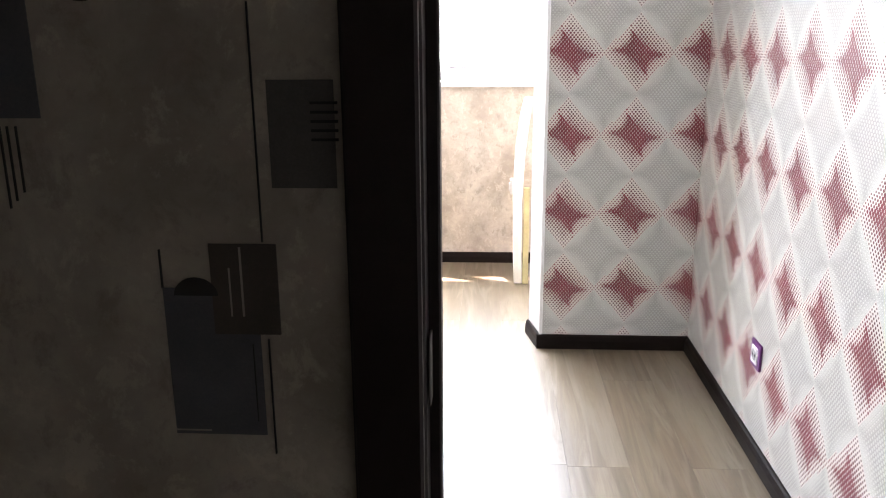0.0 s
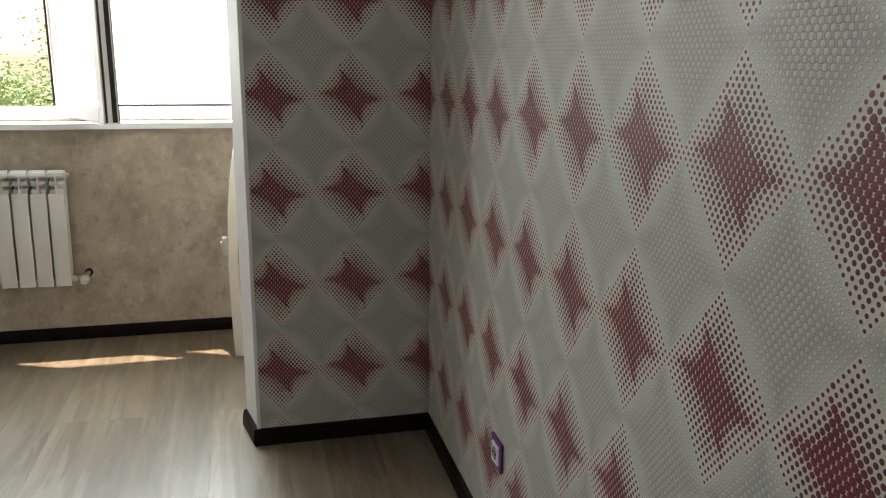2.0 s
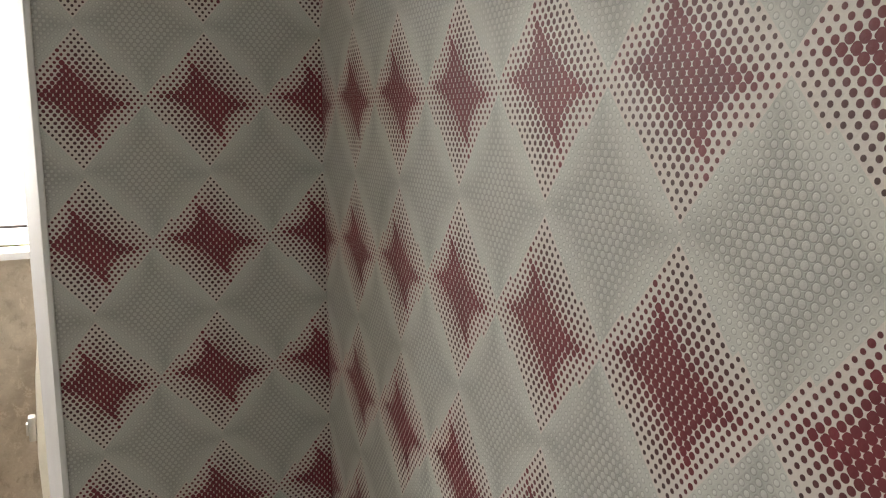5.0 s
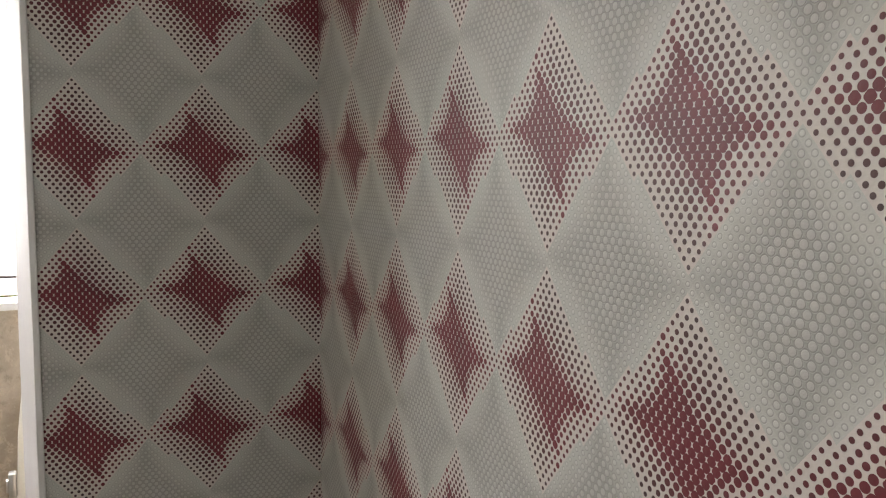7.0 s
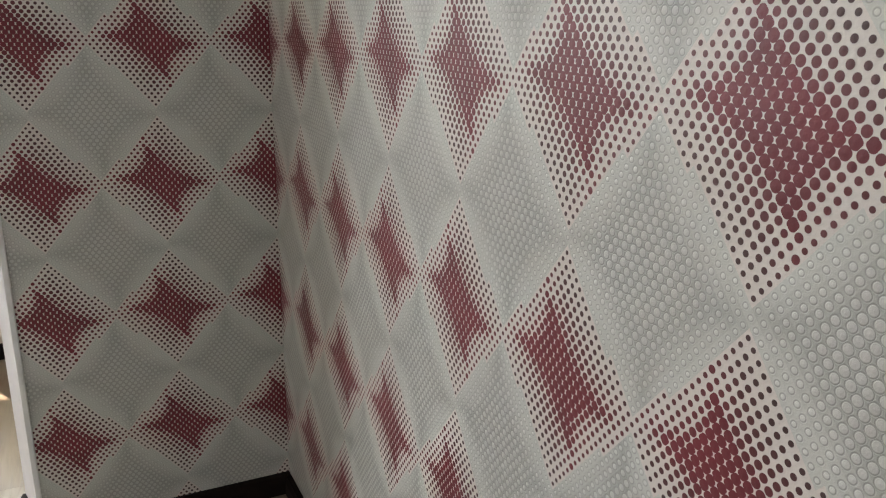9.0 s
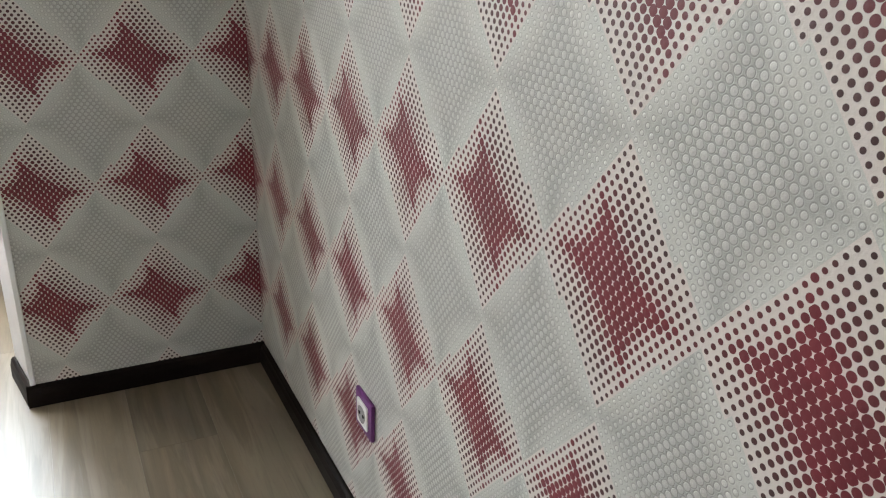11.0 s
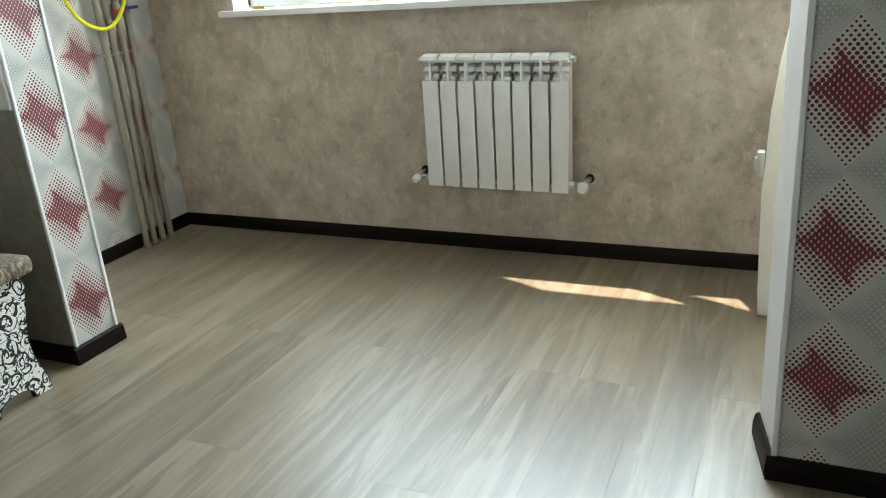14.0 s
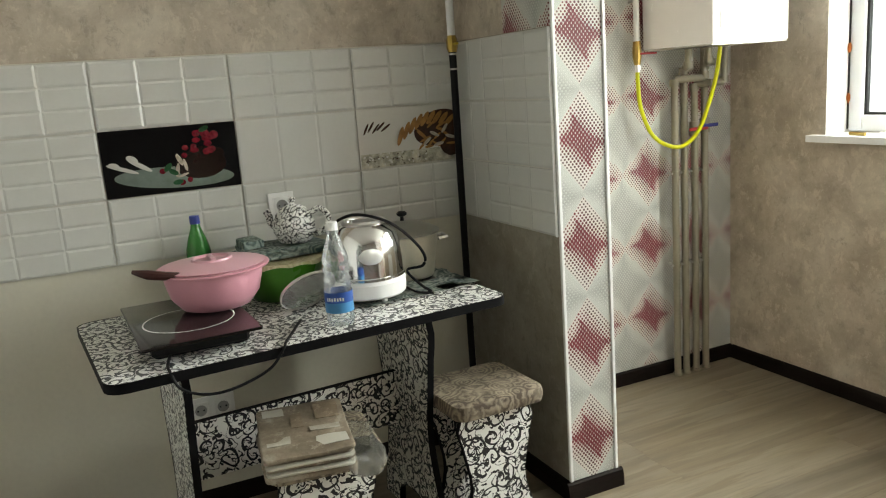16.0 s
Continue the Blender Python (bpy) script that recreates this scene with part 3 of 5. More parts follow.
# ---- things: radiator ----
def radiator():
    r = base("radiator", (-1.190, 4.742, 0.283), "white aluminium eight-section radiator hung under the window", "radiator", rz=0)
    r.matrix_world = pose(-1.186, 4.777, 0.300, 0, 0.7, 0) @ Matrix.Diagonal((0.970, 1, 0.990, 1))
    w = 0.0785
    for i in range(8):
        x = i * w
        b = boxes(((x + 0.0045, -0.080, 0.002), (x + w - 0.0045, -0.070, 0.442)), bevel=0.004, seg=2)
        sec = part("section", b, M_ENAMEL, r)
        part("tube", boxes(((x + 0.031, -0.036, 0.0), (x + w - 0.031, -0.020, 0.53)), bevel=0.006), M_ENAMEL, sec)
        part("web", boxes(((x + w / 2 - 0.003, -0.073, 0.03), (x + w / 2 + 0.003, -0.012, 0.50)), bevel=0.001), M_ENAMEL, sec)
        part("back_plate", boxes(((x + 0.006, -0.014, 0.01), (x + w - 0.006, -0.008, 0.535)), bevel=0.002), M_ENAMEL, sec)
        fb = bmesh.new()
        xf = x + w / 2
        quad_box(fb, (xf - 0.0024, -0.070, 0.43), (xf + 0.0024, -0.014, 0.522), 0.0006)
        quad_box(fb, (x + 0.006, -0.064, 0.4775), (x + w - 0.006, -0.058, 0.4815), 0.0008)
        for z0 in (0.440, 0.480):
            prof2 = [(-0.052, z0), (-0.050, z0 + 0.014), (-0.040, z0 + 0.022), (-0.026, z0 + 0.024), (-0.026, z0 + 0.021), (-0.038, z0 + 0.018), (-0.046, z0 + 0.010), (-0.048, z0)]
            va = [fb.verts.new((x + 0.008, yy, zz)) for yy, zz in prof2]
            vb = [fb.verts.new((x + w - 0.008, yy, zz)) for yy, zz in prof2]
            for k in range(8):
                j = (k + 1) % 8
                fb.faces.new((va[k], va[j], vb[j], vb[k]))
        part("fin", fb, M_ENAMEL, sec)
        cb = bmesh.new()
        prof = [(-0.064, 0.514), (-0.070, 0.522), (-0.067, 0.536), (-0.054, 0.545), (-0.020, 0.543), (-0.010, 0.534), (-0.012, 0.514)]
        a = [cb.verts.new((x + 0.0055, y, z)) for y, z in prof]
        c = [cb.verts.new((x + w - 0.0055, y, z)) for y, z in prof]
        for k in range(len(prof)):
            j = (k + 1) % len(prof)
            cb.faces.new((a[k], a[j], c[j], c[k]))
        cb.faces.new(a[::-1])
        cb.faces.new(c)
        part("cap", cb, M_ENAMEL, sec)
    part("header", tube([(-0.006, -0.045, 0.522), (8 * w + 0.006, -0.045, 0.522)], 0.014), M_ENAMEL, r)
    part("header", tube([(-0.012, -0.040, 0.028), (8 * w + 0.012, -0.040, 0.028)], 0.014), M_ENAMEL, r)
    for x, s in ((-0.012, -1), (8 * w + 0.012, 1)):
        part("end_plug", tube([(x - s * 0.006, -0.045, 0.522), (x + s * 0.006, -0.045, 0.522)], 0.011, 8), M_STEEL, r)
    for x, s, k in ((-0.02, -1, 0.9), (8 * w + 0.02, 1, 1.15)):
        v = part("valve", tube([(x, -0.040, 0.030), (x + s * 0.026, -0.040, 0.030)], 0.010 * k, 10), M_STEEL, r, "plated radiator valve")
        xv = x + s * 0.034
        part("knob", tube([(xv, -0.055, 0.030), (xv, -0.064, 0.030), (xv, -0.090, 0.026), (xv, -0.096, 0.025)], 0.017, 14, radii=[0.012 * k, 0.019 * k, 0.017 * k, 0.012 * k]), M_TRIM, v, "round white plastic valve knob")
        part("elbow", tube([(xv, -0.055, 0.030), (xv, -0.02, 0.036), (xv + s * 0.004, 0.026, 0.040)], 0.009 * k, 10), M_STEEL, v)
        part("rosette", tube([(xv + s * 0.004, 0.018, 0.040), (xv + s * 0.004, 0.0275, 0.040)], 0.018, 14), M_BLACK, v)


radiator()

# ---- things: wall tiles ----
M_TILE = plain("glazed_tile", (0.60, 0.60, 0.57), 0.12, vary=0.03, scale=4.0)
M_GROUT = plain("grout", (0.55, 0.53, 0.48), 0.8)
TZ0, TP_Y, TP_Z = 0.862, 0.405, 0.2045


def tile_bmesh(w, h, cols, rows, deep=0.0028):
    """A glazed tile in the u-v plane (x, z), facing -y, with raised bevelled fields."""
    b = bmesh.new()
    quad_box(b, (0.001, -0.005, 0.001), (w - 0.001, 0.0, h - 0.001))
    fw, fh = (w - 0.002) / cols, (h - 0.002) / rows
    for i in range(cols):
        for j in range(rows):
            x0, z0 = 0.001 + i * fw, 0.001 + j * fh
            o = [b.verts.new(p) for p in ((x0, -0.0051, z0), (x0 + fw, -0.0051, z0), (x0 + fw, -0.0051, z0 + fh), (x0, -0.0051, z0 + fh))]
            e = 0.007
            q = [b.verts.new(p) for p in ((x0 + e, -0.005 - deep, z0 + e), (x0 + fw - e, -0.005 - deep, z0 + e), (x0 + fw - e, -0.005 - deep, z0 + fh - e), (x0 + e, -0.005 - deep, z0 + fh - e))]
            for k in range(4):
                m = (k + 1) % 4
                b.faces.new((o[k], o[m], q[m], q[k]))
            b.faces.new(q)
    return b


def tiling():
    gb = bmesh.new()
    quad_box(gb, (XL, 1.10, TZ0), (XL + 0.004, 3.448, TZ0 + 3 * TP_Z))
    field = structure("tile_field_west", gb, M_GROUT, "white glazed bevelled wall tiles above the table", "wall tiles")
    full = finish("tile", tile_bmesh(TP_Y - 0.003, TP_Z - 0.003, 3, 3), M_TILE, smooth=False)
    cut = finish("tile", tile_bmesh(0.148, TP_Z - 0.003, 1, 3), M_TILE, smooth=False)
    flat = finish("tile", tile_bmesh(TP_Y - 0.003, TP_Z - 0.003, 3, 1, 0.0012), M_TILE, smooth=False)
    spots = {}
    for k in range(6):
        y1 = 3.457 - TP_Y * k
        for j in range(3):
            me = full
            if y1 - TP_Y < 1.10:
                me, y0 = cut, 1.102
            else:
                y0 = y1 - TP_Y
            if j == 1 and k in (0, 2):
                spots[k] = (y0, TZ0 + TP_Z)
                continue
            ob = new("tile", flat if (j, k) == (1, 1) else me)
            ob.matrix_world = pose(XL + 0.004, y0 + 0.0015, TZ0 + j * TP_Z + 0.0015, 0, 0, 90)
            ob.parent = field
    gb = bmesh.new()
    quad_box(gb, (-2.546, 3.446, TZ0), (-1.952, 3.4495, TZ0 + 3 * TP_Z))
    f2 = structure("tile_field_stub", gb, M_GROUT, "white glazed tiles on the side of the wall stub", "wall tiles")
    half = finish("tile", tile_bmesh(0.19, TP_Z - 0.003, 2, 1), M_TILE, smooth=False)
    for j in range(3):
        for x, me in ((-2.543, half), (-2.352, full)):
            ob = new("tile", me)
            ob.matrix_world = pose(x, 3.446, TZ0 + j * TP_Z + 0.0015)
            ob.parent = f2
    gb = boxes(((-1.950, 3.4375, TZ0), (-1.946, 3.4465, TZ0 + 3 * TP_Z)), bevel=0.001)
    structure("corner_trim", gb, M_TRIM, "white plastic edge trim of the tiles", "trim")
    return spots


DECOR = tiling()


def blob(b, u, v, ru, rv, y, turn=0.0, seg=18, lift=0.0006):
    """A flat printed shape on a tile, in the tile's u-v plane."""
    c, s = math.cos(turn), math.sin(turn)
    ring = [b.verts.new((u + ru * math.cos(a) * c - rv * math.sin(a) * s, y, v + ru * math.cos(a) * s + rv * math.sin(a) * c)) for a in [math.tau * i / seg for i in range(seg)]]
    mid = b.verts.new((u, y - lift, v))
    for i in range(seg):
        b.faces.new((ring[i], ring[(i + 1) % seg], mid))


M_DARKPRINT = plain("dark_print", (0.004, 0.0035, 0.004), 0.3, vary=0.2, spec=0.12)
M_BERRY = plain("berry_print", (0.17, 0.009, 0.018), 0.12, vary=0.5, scale=60.0)
M_DISH = plain("dish_print", (0.16, 0.205, 0.18), 0.12, vary=0.2, scale=30.0)
M_LEAFPRINT = plain("leaf_print", (0.02, 0.09, 0.04), 0.12, vary=0.4, scale=50.0)
M_CAKE = plain("cake_print", (0.016, 0.007, 0.006), 0.12, vary=0.8, scale=60.0)
M_CREAM = plain("cream_print", (0.42, 0.36, 0.30), 0.12, vary=0.4, scale=70.0)
M_PALEPRINT = plain("pale_print", (0.58, 0.56, 0.52), 0.12, vary=0.05)
M_BUN = plain("bun_print", (0.30, 0.14, 0.04), 0.12, vary=0.4, scale=40.0)
M_BUNDARK = plain("bun_dark_print", (0.045, 0.016, 0.008), 0.12, vary=0.4, scale=60.0)
M_SEEDPRINT = plain("oat_print", (0.40, 0.38, 0.31), 0.15, vary=0.8, scale=40.0)


def printed(name, m, parent, *shapes):
    """Printed shapes of a picture tile, each a piece of its own."""
    for sh in shapes:
        pb = bmesh.new()
        blob(pb, *sh)
        part(name, pb, m, parent, smooth=False)


def decor_tiles():
    y0, z0 = DECOR[2]
    W, T = TP_Y - 0.003, TP_Z - 0.003
    d = tagged(new("decor_tile", finish("decor_tile", boxes(((0, -0.0075, 0), (W, 0, T)), bevel=0.001), M_DARKPRINT)), "dark glazed picture tile of berries and a pale dish", "picture tile")
    d.matrix_world = pose(XL + 0.004, y0 + 0.0015, z0 + 0.0015, 0, 0, 90)
    printed("dish", M_DISH, d, (0.205, 0.046, 0.178, 0.033, -0.0078, -0.07, 40))
    printed("fork", M_PALEPRINT, d, *[(u, v, ru, rv, -0.0082, t) for u, v, ru, rv, t in ((0.055, 0.085, 0.048, 0.006, -0.35), (0.105, 0.092, 0.040, 0.007, -0.55), (0.032, 0.098, 0.016, 0.008, -0.3), (0.085, 0.112, 0.018, 0.010, -0.5))])
    printed("cake", M_CAKE, d, (0.285, 0.078, 0.078, 0.044, -0.0084), (0.30, 0.108, 0.060, 0.026, -0.0085))
    printed("cream", M_CREAM, d, (0.222, 0.098, 0.007, 0.020, -0.0088, 0.4), (0.213, 0.066, 0.006, 0.022, -0.0087, -0.2), (0.238, 0.080, 0.005, 0.020, -0.0088, 0.2), (0.228, 0.050, 0.018, 0.004, -0.0088, 0.3))
    rr = random.Random(4)
    cluster = [(0.290 + 0.055 * math.sqrt(q) * math.cos(w), 0.148 + 0.036 * math.sqrt(q) * math.sin(w)) for q, w in [(rr.random(), rr.uniform(0, math.tau)) for _ in range(20)]]
    for u, v in cluster + [(0.168, 0.068), (0.222, 0.028), (0.246, 0.034), (0.238, 0.110)]:
        printed("berry", M_BERRY, d, (u, v, rr.uniform(0.008, 0.014), rr.uniform(0.008, 0.013), -0.0090 - rr.random() * 0.0004, 0, 14, 0.0012))
    printed("leaf", M_LEAFPRINT, d, *[(u, v, 0.016, 0.008, -0.0108, t) for u, v, t in ((0.185, 0.078, 0.8), (0.20, 0.062, -0.5), (0.21, 0.030, 0.1), (0.305, 0.186, 0.4))])

    y0, z0 = DECOR[0]
    e = tagged(new("decor_tile", finish("decor_tile", boxes(((0, -0.0075, 0), (0.388, 0, T)), bevel=0.001), M_PALEPRINT)), "pale glazed picture tile of a braided brown bun", "picture tile")
    e.matrix_world = pose(XL + 0.004, y0 + 0.0015, z0 + 0.0015, 0, 0, 90)
    pb = bmesh.new()
    quad_box(pb, (0.004, -0.0078, 0.002), (0.36, -0.0074, 0.050))
    part("oat_bed", pb, M_SEEDPRINT, e, smooth=False)
    printed("bun_shadow", M_BUNDARK, e, (0.30, 0.120, 0.095, 0.060, -0.0080, 0.25, 26), (0.345, 0.070, 0.045, 0.055, -0.0081, 0.2))
    printed("bun_strand", M_BUN, e, *[(0.155 + 0.024 * k, 0.082 + 0.055 * math.sin(0.35 + k * 0.28) + 0.004 * k, 0.009, 0.034 - 0.001 * k, -0.0088, -0.35 - 0.06 * k) for k in range(9)])
    rb = random.Random(9)
    printed("bun_strand", M_BUN, e, *[(rb.uniform(0.235, 0.365), rb.uniform(0.055, 0.150), rb.uniform(0.016, 0.028), 0.0045, -0.0086, rb.uniform(-0.9, 0.9)) for _ in range(14)])
    printed("seed", M_PALEPRINT, e, *[(rb.uniform(0.012, 0.25), rb.uniform(0.006, 0.048), 0.005, 0.003, -0.0083, rb.uniform(0, 3.1), 8) for _ in range(26)])
    printed("seed", M_BUNDARK, e, *[(rb.uniform(0.012, 0.25), rb.uniform(0.004, 0.044), 0.004, 0.002, -0.0082, rb.uniform(0, 3.1), 8) for _ in range(22)])
    printed("nut", M_CREAM, e, *[(u, v, 0.020, 0.006, -0.0092, t) for u, v, t in ((0.255, 0.075, 0.7), (0.285, 0.098, -0.5), (0.30, 0.062, 0.2), (0.325, 0.115, 0.9), (0.345, 0.085, -0.3))])
    printed("wheat_ear", M_BUNDARK, e, *[(0.030 + 0.018 * k, 0.135 + 0.006 * (k % 2), 0.004, 0.022, -0.0080, -0.5 - 0.12 * k) for k in range(5)])


decor_tiles()

# ---- things: table and stools ----
M_EDGE = plain("black_edging", (0.007, 0.007, 0.008), 0.5, vary=0.15, spec=0.08)


def rounded(x0, x1, y0, y1, r, n=6):
    pts = []
    for cx, cy, a in ((x1 - r, y1 - r, 0), (x0 + r, y1 - r, 90), (x0 + r, y0 + r, 180), (x1 - r, y0 + r, 270)):
        for i in range(n + 1):
            t = radians(a + 90 * i / n)
            pts.append((cx + r * math.cos(t), cy + r * math.sin(t)))
    return pts


def panel_outline(mid, half_top, half_foot, waist, top, arch, n=18):
    """Outline of a leg panel with waisted sides and an arched foot, (u, z)."""
    def half(z):
        t = z / top
        s = half_foot + (half_top - half_foot) * t
        return s - waist * math.sin(math.pi * min(1.0, t / 0.85)) ** 2 * (1 - 0.3 * t) + waist * 0.35 * math.exp(-((t - 0.88) / 0.07) ** 2)
    right = [(mid + half(top * i / n), top * i / n) for i in range(n + 1)]
    left = [(mid - half(top * (n - i) / n), top * (n - i) / n) for i in range(n + 1)]
    foot = [(mid + half_foot * 0.52 * math.cos(math.pi * (1 - i / 8)), arch * math.sin(math.pi * i / 8) ** 0.6) for i in range(9)]
    return right + left + foot


def board_with_edge(parent, name, outline, lo, hi, axis):
    p = part(name, slab(outline, lo, hi, axis), M_SCROLLS[axis], parent, "white board with black scrolls")
    # edge band: a thin strip proud of the rim
    b = bmesh.new()

    def at(q, h):
        return {"z": (q[0], q[1], h), "x": (h, q[0], q[1]), "y": (q[0], h, q[1])}[axis]
    n = len(outline)
    outer = []
    for i in range(n):
        a, c = Vector(outline[i - 1]), Vector(outline[(i + 1) % n])
        d = (c - a)
        nn = Vector((d.y, -d.x))
        nn = nn.normalized() if nn.length > 1e-9 else Vector((0, 0))
        outer.append(Vector(outline[i]) + nn * 0.0016)
    e = 0.0012
    r0 = [b.verts.new(at(outline[i], lo - e)) for i in range(n)]
    r1 = [b.verts.new(at(outer[i], lo - e)) for i in range(n)]
    r2 = [b.verts.new(at(outer[i], hi + e)) for i in range(n)]
    r3 = [b.verts.new(at(outline[i], hi + e)) for i in range(n)]
    for u, v in ((r0, r1), (r1, r2), (r2, r3)):
        for i in range(n):
            j = (i + 1) % n
            b.faces.new((u[i], u[j], v[j], v[i]))
    part("edging", b, M_EDGE, p, "black plastic edging")
    return p




def dining_table():
    t = base("dining_table", (-2.09, 2.65, 0), "white dining table with black scroll print and black edging", "table", rz=4.3)
    board_with_edge(t, "tabletop", rounded(-0.31, 0.30, -0.525, 0.53, 0.045), 0.728, 0.75, "z")
    for y in (-0.345, 0.335):
        o = panel_outline(-0.02, 0.165, 0.20, 0.055, 0.7265, 0.09)
        board_with_edge(t, "leg", o, y, y + 0.018, "y")
    o = [(-0.326, 0.30), (0.334, 0.30), (0.334, 0.47), (-0.326, 0.47)]
    p = part("stretcher", slab([(q[0], q[1]) for q in o], -0.085, -0.069, "x"), M_SCROLLS["x"], t, "white board with black scrolls")
    part("edging", boxes(((-0.0862, -0.326, 0.4705), (-0.0678, 0.334, 0.4725))), M_EDGE, p)
    return t


def swirl_cloth(name, dark, light):
    m, t, b = mat(name, light, 0.55)
    n = Net(t)
    co = n.coords()
    vor = n.node("ShaderNodeTexVoronoi")
    n.put(vor.inputs["Vector"], n.scaled(co, (1, 1, 0.4)))
    vor.inputs["Scale"].default_value = 13.0
    wob = n.noise(co, 26.0, 3)
    vor.inputs["Scale"].default_value = 15.0
    rings = n.math("MULTIPLY", n.math("SINE", n.math("ADD", n.math("MULTIPLY", vor.outputs["Distance"], 34.0), n.math("MULTIPLY", wob, 17.0))), n.noise(co, 9.0, 2))
    n.put(b.inputs["Base Color"], n.ramp(n.math("ADD", n.math("MULTIPLY", rings, 0.32), n.math("MULTIPLY", wob, 0.9)), [(0.25, dark), (0.75, light)]))
    n.bump(n.noise(co, 500.0, 2), 0.2, 0.0006, b)
    return m


M_SEAT = swirl_cloth("seat_fabric", (0.070, 0.047, 0.032), (0.35, 0.29, 0.215))


def stool(at, rz, label):
    s = base("stool", at, label, "stool", "stools by the table", rz=rz)
    o = rounded(-0.145, 0.145, -0.15, 0.15, 0.04)
    b = slab(o, 0.402, 0.452, "z", bevel=0.018)
    part("seat", b, M_SEAT, s, "cushioned seat in brown swirled fabric")
    for x in (-0.095, 0.075):
        board_with_edge(s, "leg", panel_outline(0.0, 0.112, 0.128, 0.035, 0.402, 0.045), x, x + 0.016, "x")
    part("stretcher", boxes(((-0.079, -0.008, 0.14), (0.075, 0.008, 0.30))), M_SCROLLS["y"], s)
    return s


dining_table()
stool((-1.985, 3.165, 0), 2.0, "scroll-printed stool with brown cushioned seat by the wall stub")
stool((-1.895, 2.635, 0), -6.0, "scroll-printed stool carrying a wrapped fabric package")

M_WRAP = plaster_paper("wrapped_cloth", (0.13, 0.095, 0.065), (0.42, 0.37, 0.30), (0.25, 0.195, 0.14))
M_WRAPWHITE = plain("wrap_white", (0.46, 0.43, 0.37), 0.35, vary=0.12, scale=20.0)
M_BAG = glass("clear_bag", 0.03, 0.16)


M_WRAP2 = plaster_paper("wrap_print", (0.26, 0.23, 0.18), (0.48, 0.44, 0.37), (0.38, 0.34, 0.28))
M_WRAP3 = plaster_paper("wrap_rust", (0.14, 0.095, 0.062), (0.38, 0.30, 0.22), (0.24, 0.175, 0.12))


def crease(v, i):
    """Wrinkle one point of the folded fabric's layer i."""
    k = (v.co.x + 0.15) / 0.3
    v.co.z += 0.0045 * noise.noise(v.co * 14 + Vector((i, 0, 0))) * (1 if i else 0.3) - 0.003 * k * i + 0.003 * i
    v.co.x += 0.005 * noise.noise(v.co * 12 + Vector((0, i, 0)))
    v.co.y += 0.005 * noise.noise(v.co * 10 + Vector((4, i, 0)))
    v.co.z = max(v.co.z, 0.0005)


def package():
    p = base("fabric_package", (-1.822, 2.585, 0.453), "folded brown patterned fabric partly in clear plastic on a stool", "package", rz=-10)
    zz = 0.0
    for i, (h, x0, x1, y0, y1) in enumerate(((0.016, -0.140, 0.146, -0.112, 0.110), (0.007, -0.138, 0.150, -0.108, 0.106), (0.009, -0.140, 0.138, -0.110, 0.108), (0.006, -0.138, 0.148, -0.106, 0.104), (0.008, -0.140, 0.134, -0.112, 0.106), (0.010, -0.140, 0.144, -0.112, 0.108))):
        b = slab(rounded(x0, x1, y0, y1, 0.018), zz, zz + h, "z", bevel=min(0.004, h * 0.4))
        bmesh.ops.subdivide_edges(b, edges=b.edges, cuts=2)
        for v in b.verts:
            crease(v, i)
        part("fold", b, M_WRAPWHITE if i in (1, 3) else M_WRAP, p, "pale lining" if i in (1, 3) else "brown patterned fabric")
        zz += h + 0.001
    top = zz - 0.001
    for nm, x0, x1, y0, y1, m_, lb in (("paper_slip", -0.125, -0.082, -0.098, -0.045, M_WRAPWHITE, "small white paper slip"), ("printed_patch", 0.045, 0.085, -0.095, -0.04, M_WRAP2, "pale printed patch"), ("printed_patch", 0.066, 0.112, 0.02, 0.098, M_WRAPWHITE, "white printed patch"), ("printed_patch", 0.01, 0.036, 0.01, 0.088, M_WRAP2, "pale printed patch"), ("printed_patch", -0.08, 0.0, -0.03, 0.0, M_WRAP3, "brown printed patch"), ("printed_patch", -0.12, -0.03, 0.035, 0.095, M_WRAP3, "brown printed patch")):
        b = bmesh.new()
        bmesh.ops.create_grid(b, x_segments=8, y_segments=8, size=1.0)
        for v in b.verts:
            v.co = Vector(((x0 + x1) / 2 + v.co.x * (x1 - x0) / 2, (y0 + y1) / 2 + v.co.y * (y1 - y0) / 2, top))
            crease(v, 5)
            v.co.z += 0.0022
        bmesh.ops.solidify(b, geom=b.faces[:], thickness=0.0012)
        part(nm, b, m_, p, lb)
    b = bmesh.new()
    quad_box(b, (-0.03, 0.085, 0.001), (0.195, 0.170, 0.060), 0.012, 2)
    bmesh.ops.subdivide_edges(b, edges=b.edges, cuts=3, use_grid_fill=True)
    for v in b.verts:
        v.co += Vector((noise.noise(v.co * 30), noise.noise(v.co * 26 + Vector((5, 0, 0))), 0.8 * noise.noise(v.co * 33 + Vector((0, 7, 0))))) * 0.013
        v.co.z = max(v.co.z * (1 - max(0, v.co.y - 0.10) * 4), 0.001)
    part("plastic_bag", b, M_BAG, p, "crumpled clear plastic bag").visible_shadow = False


package()

# ---- things on the table ----
TT = 0.7512


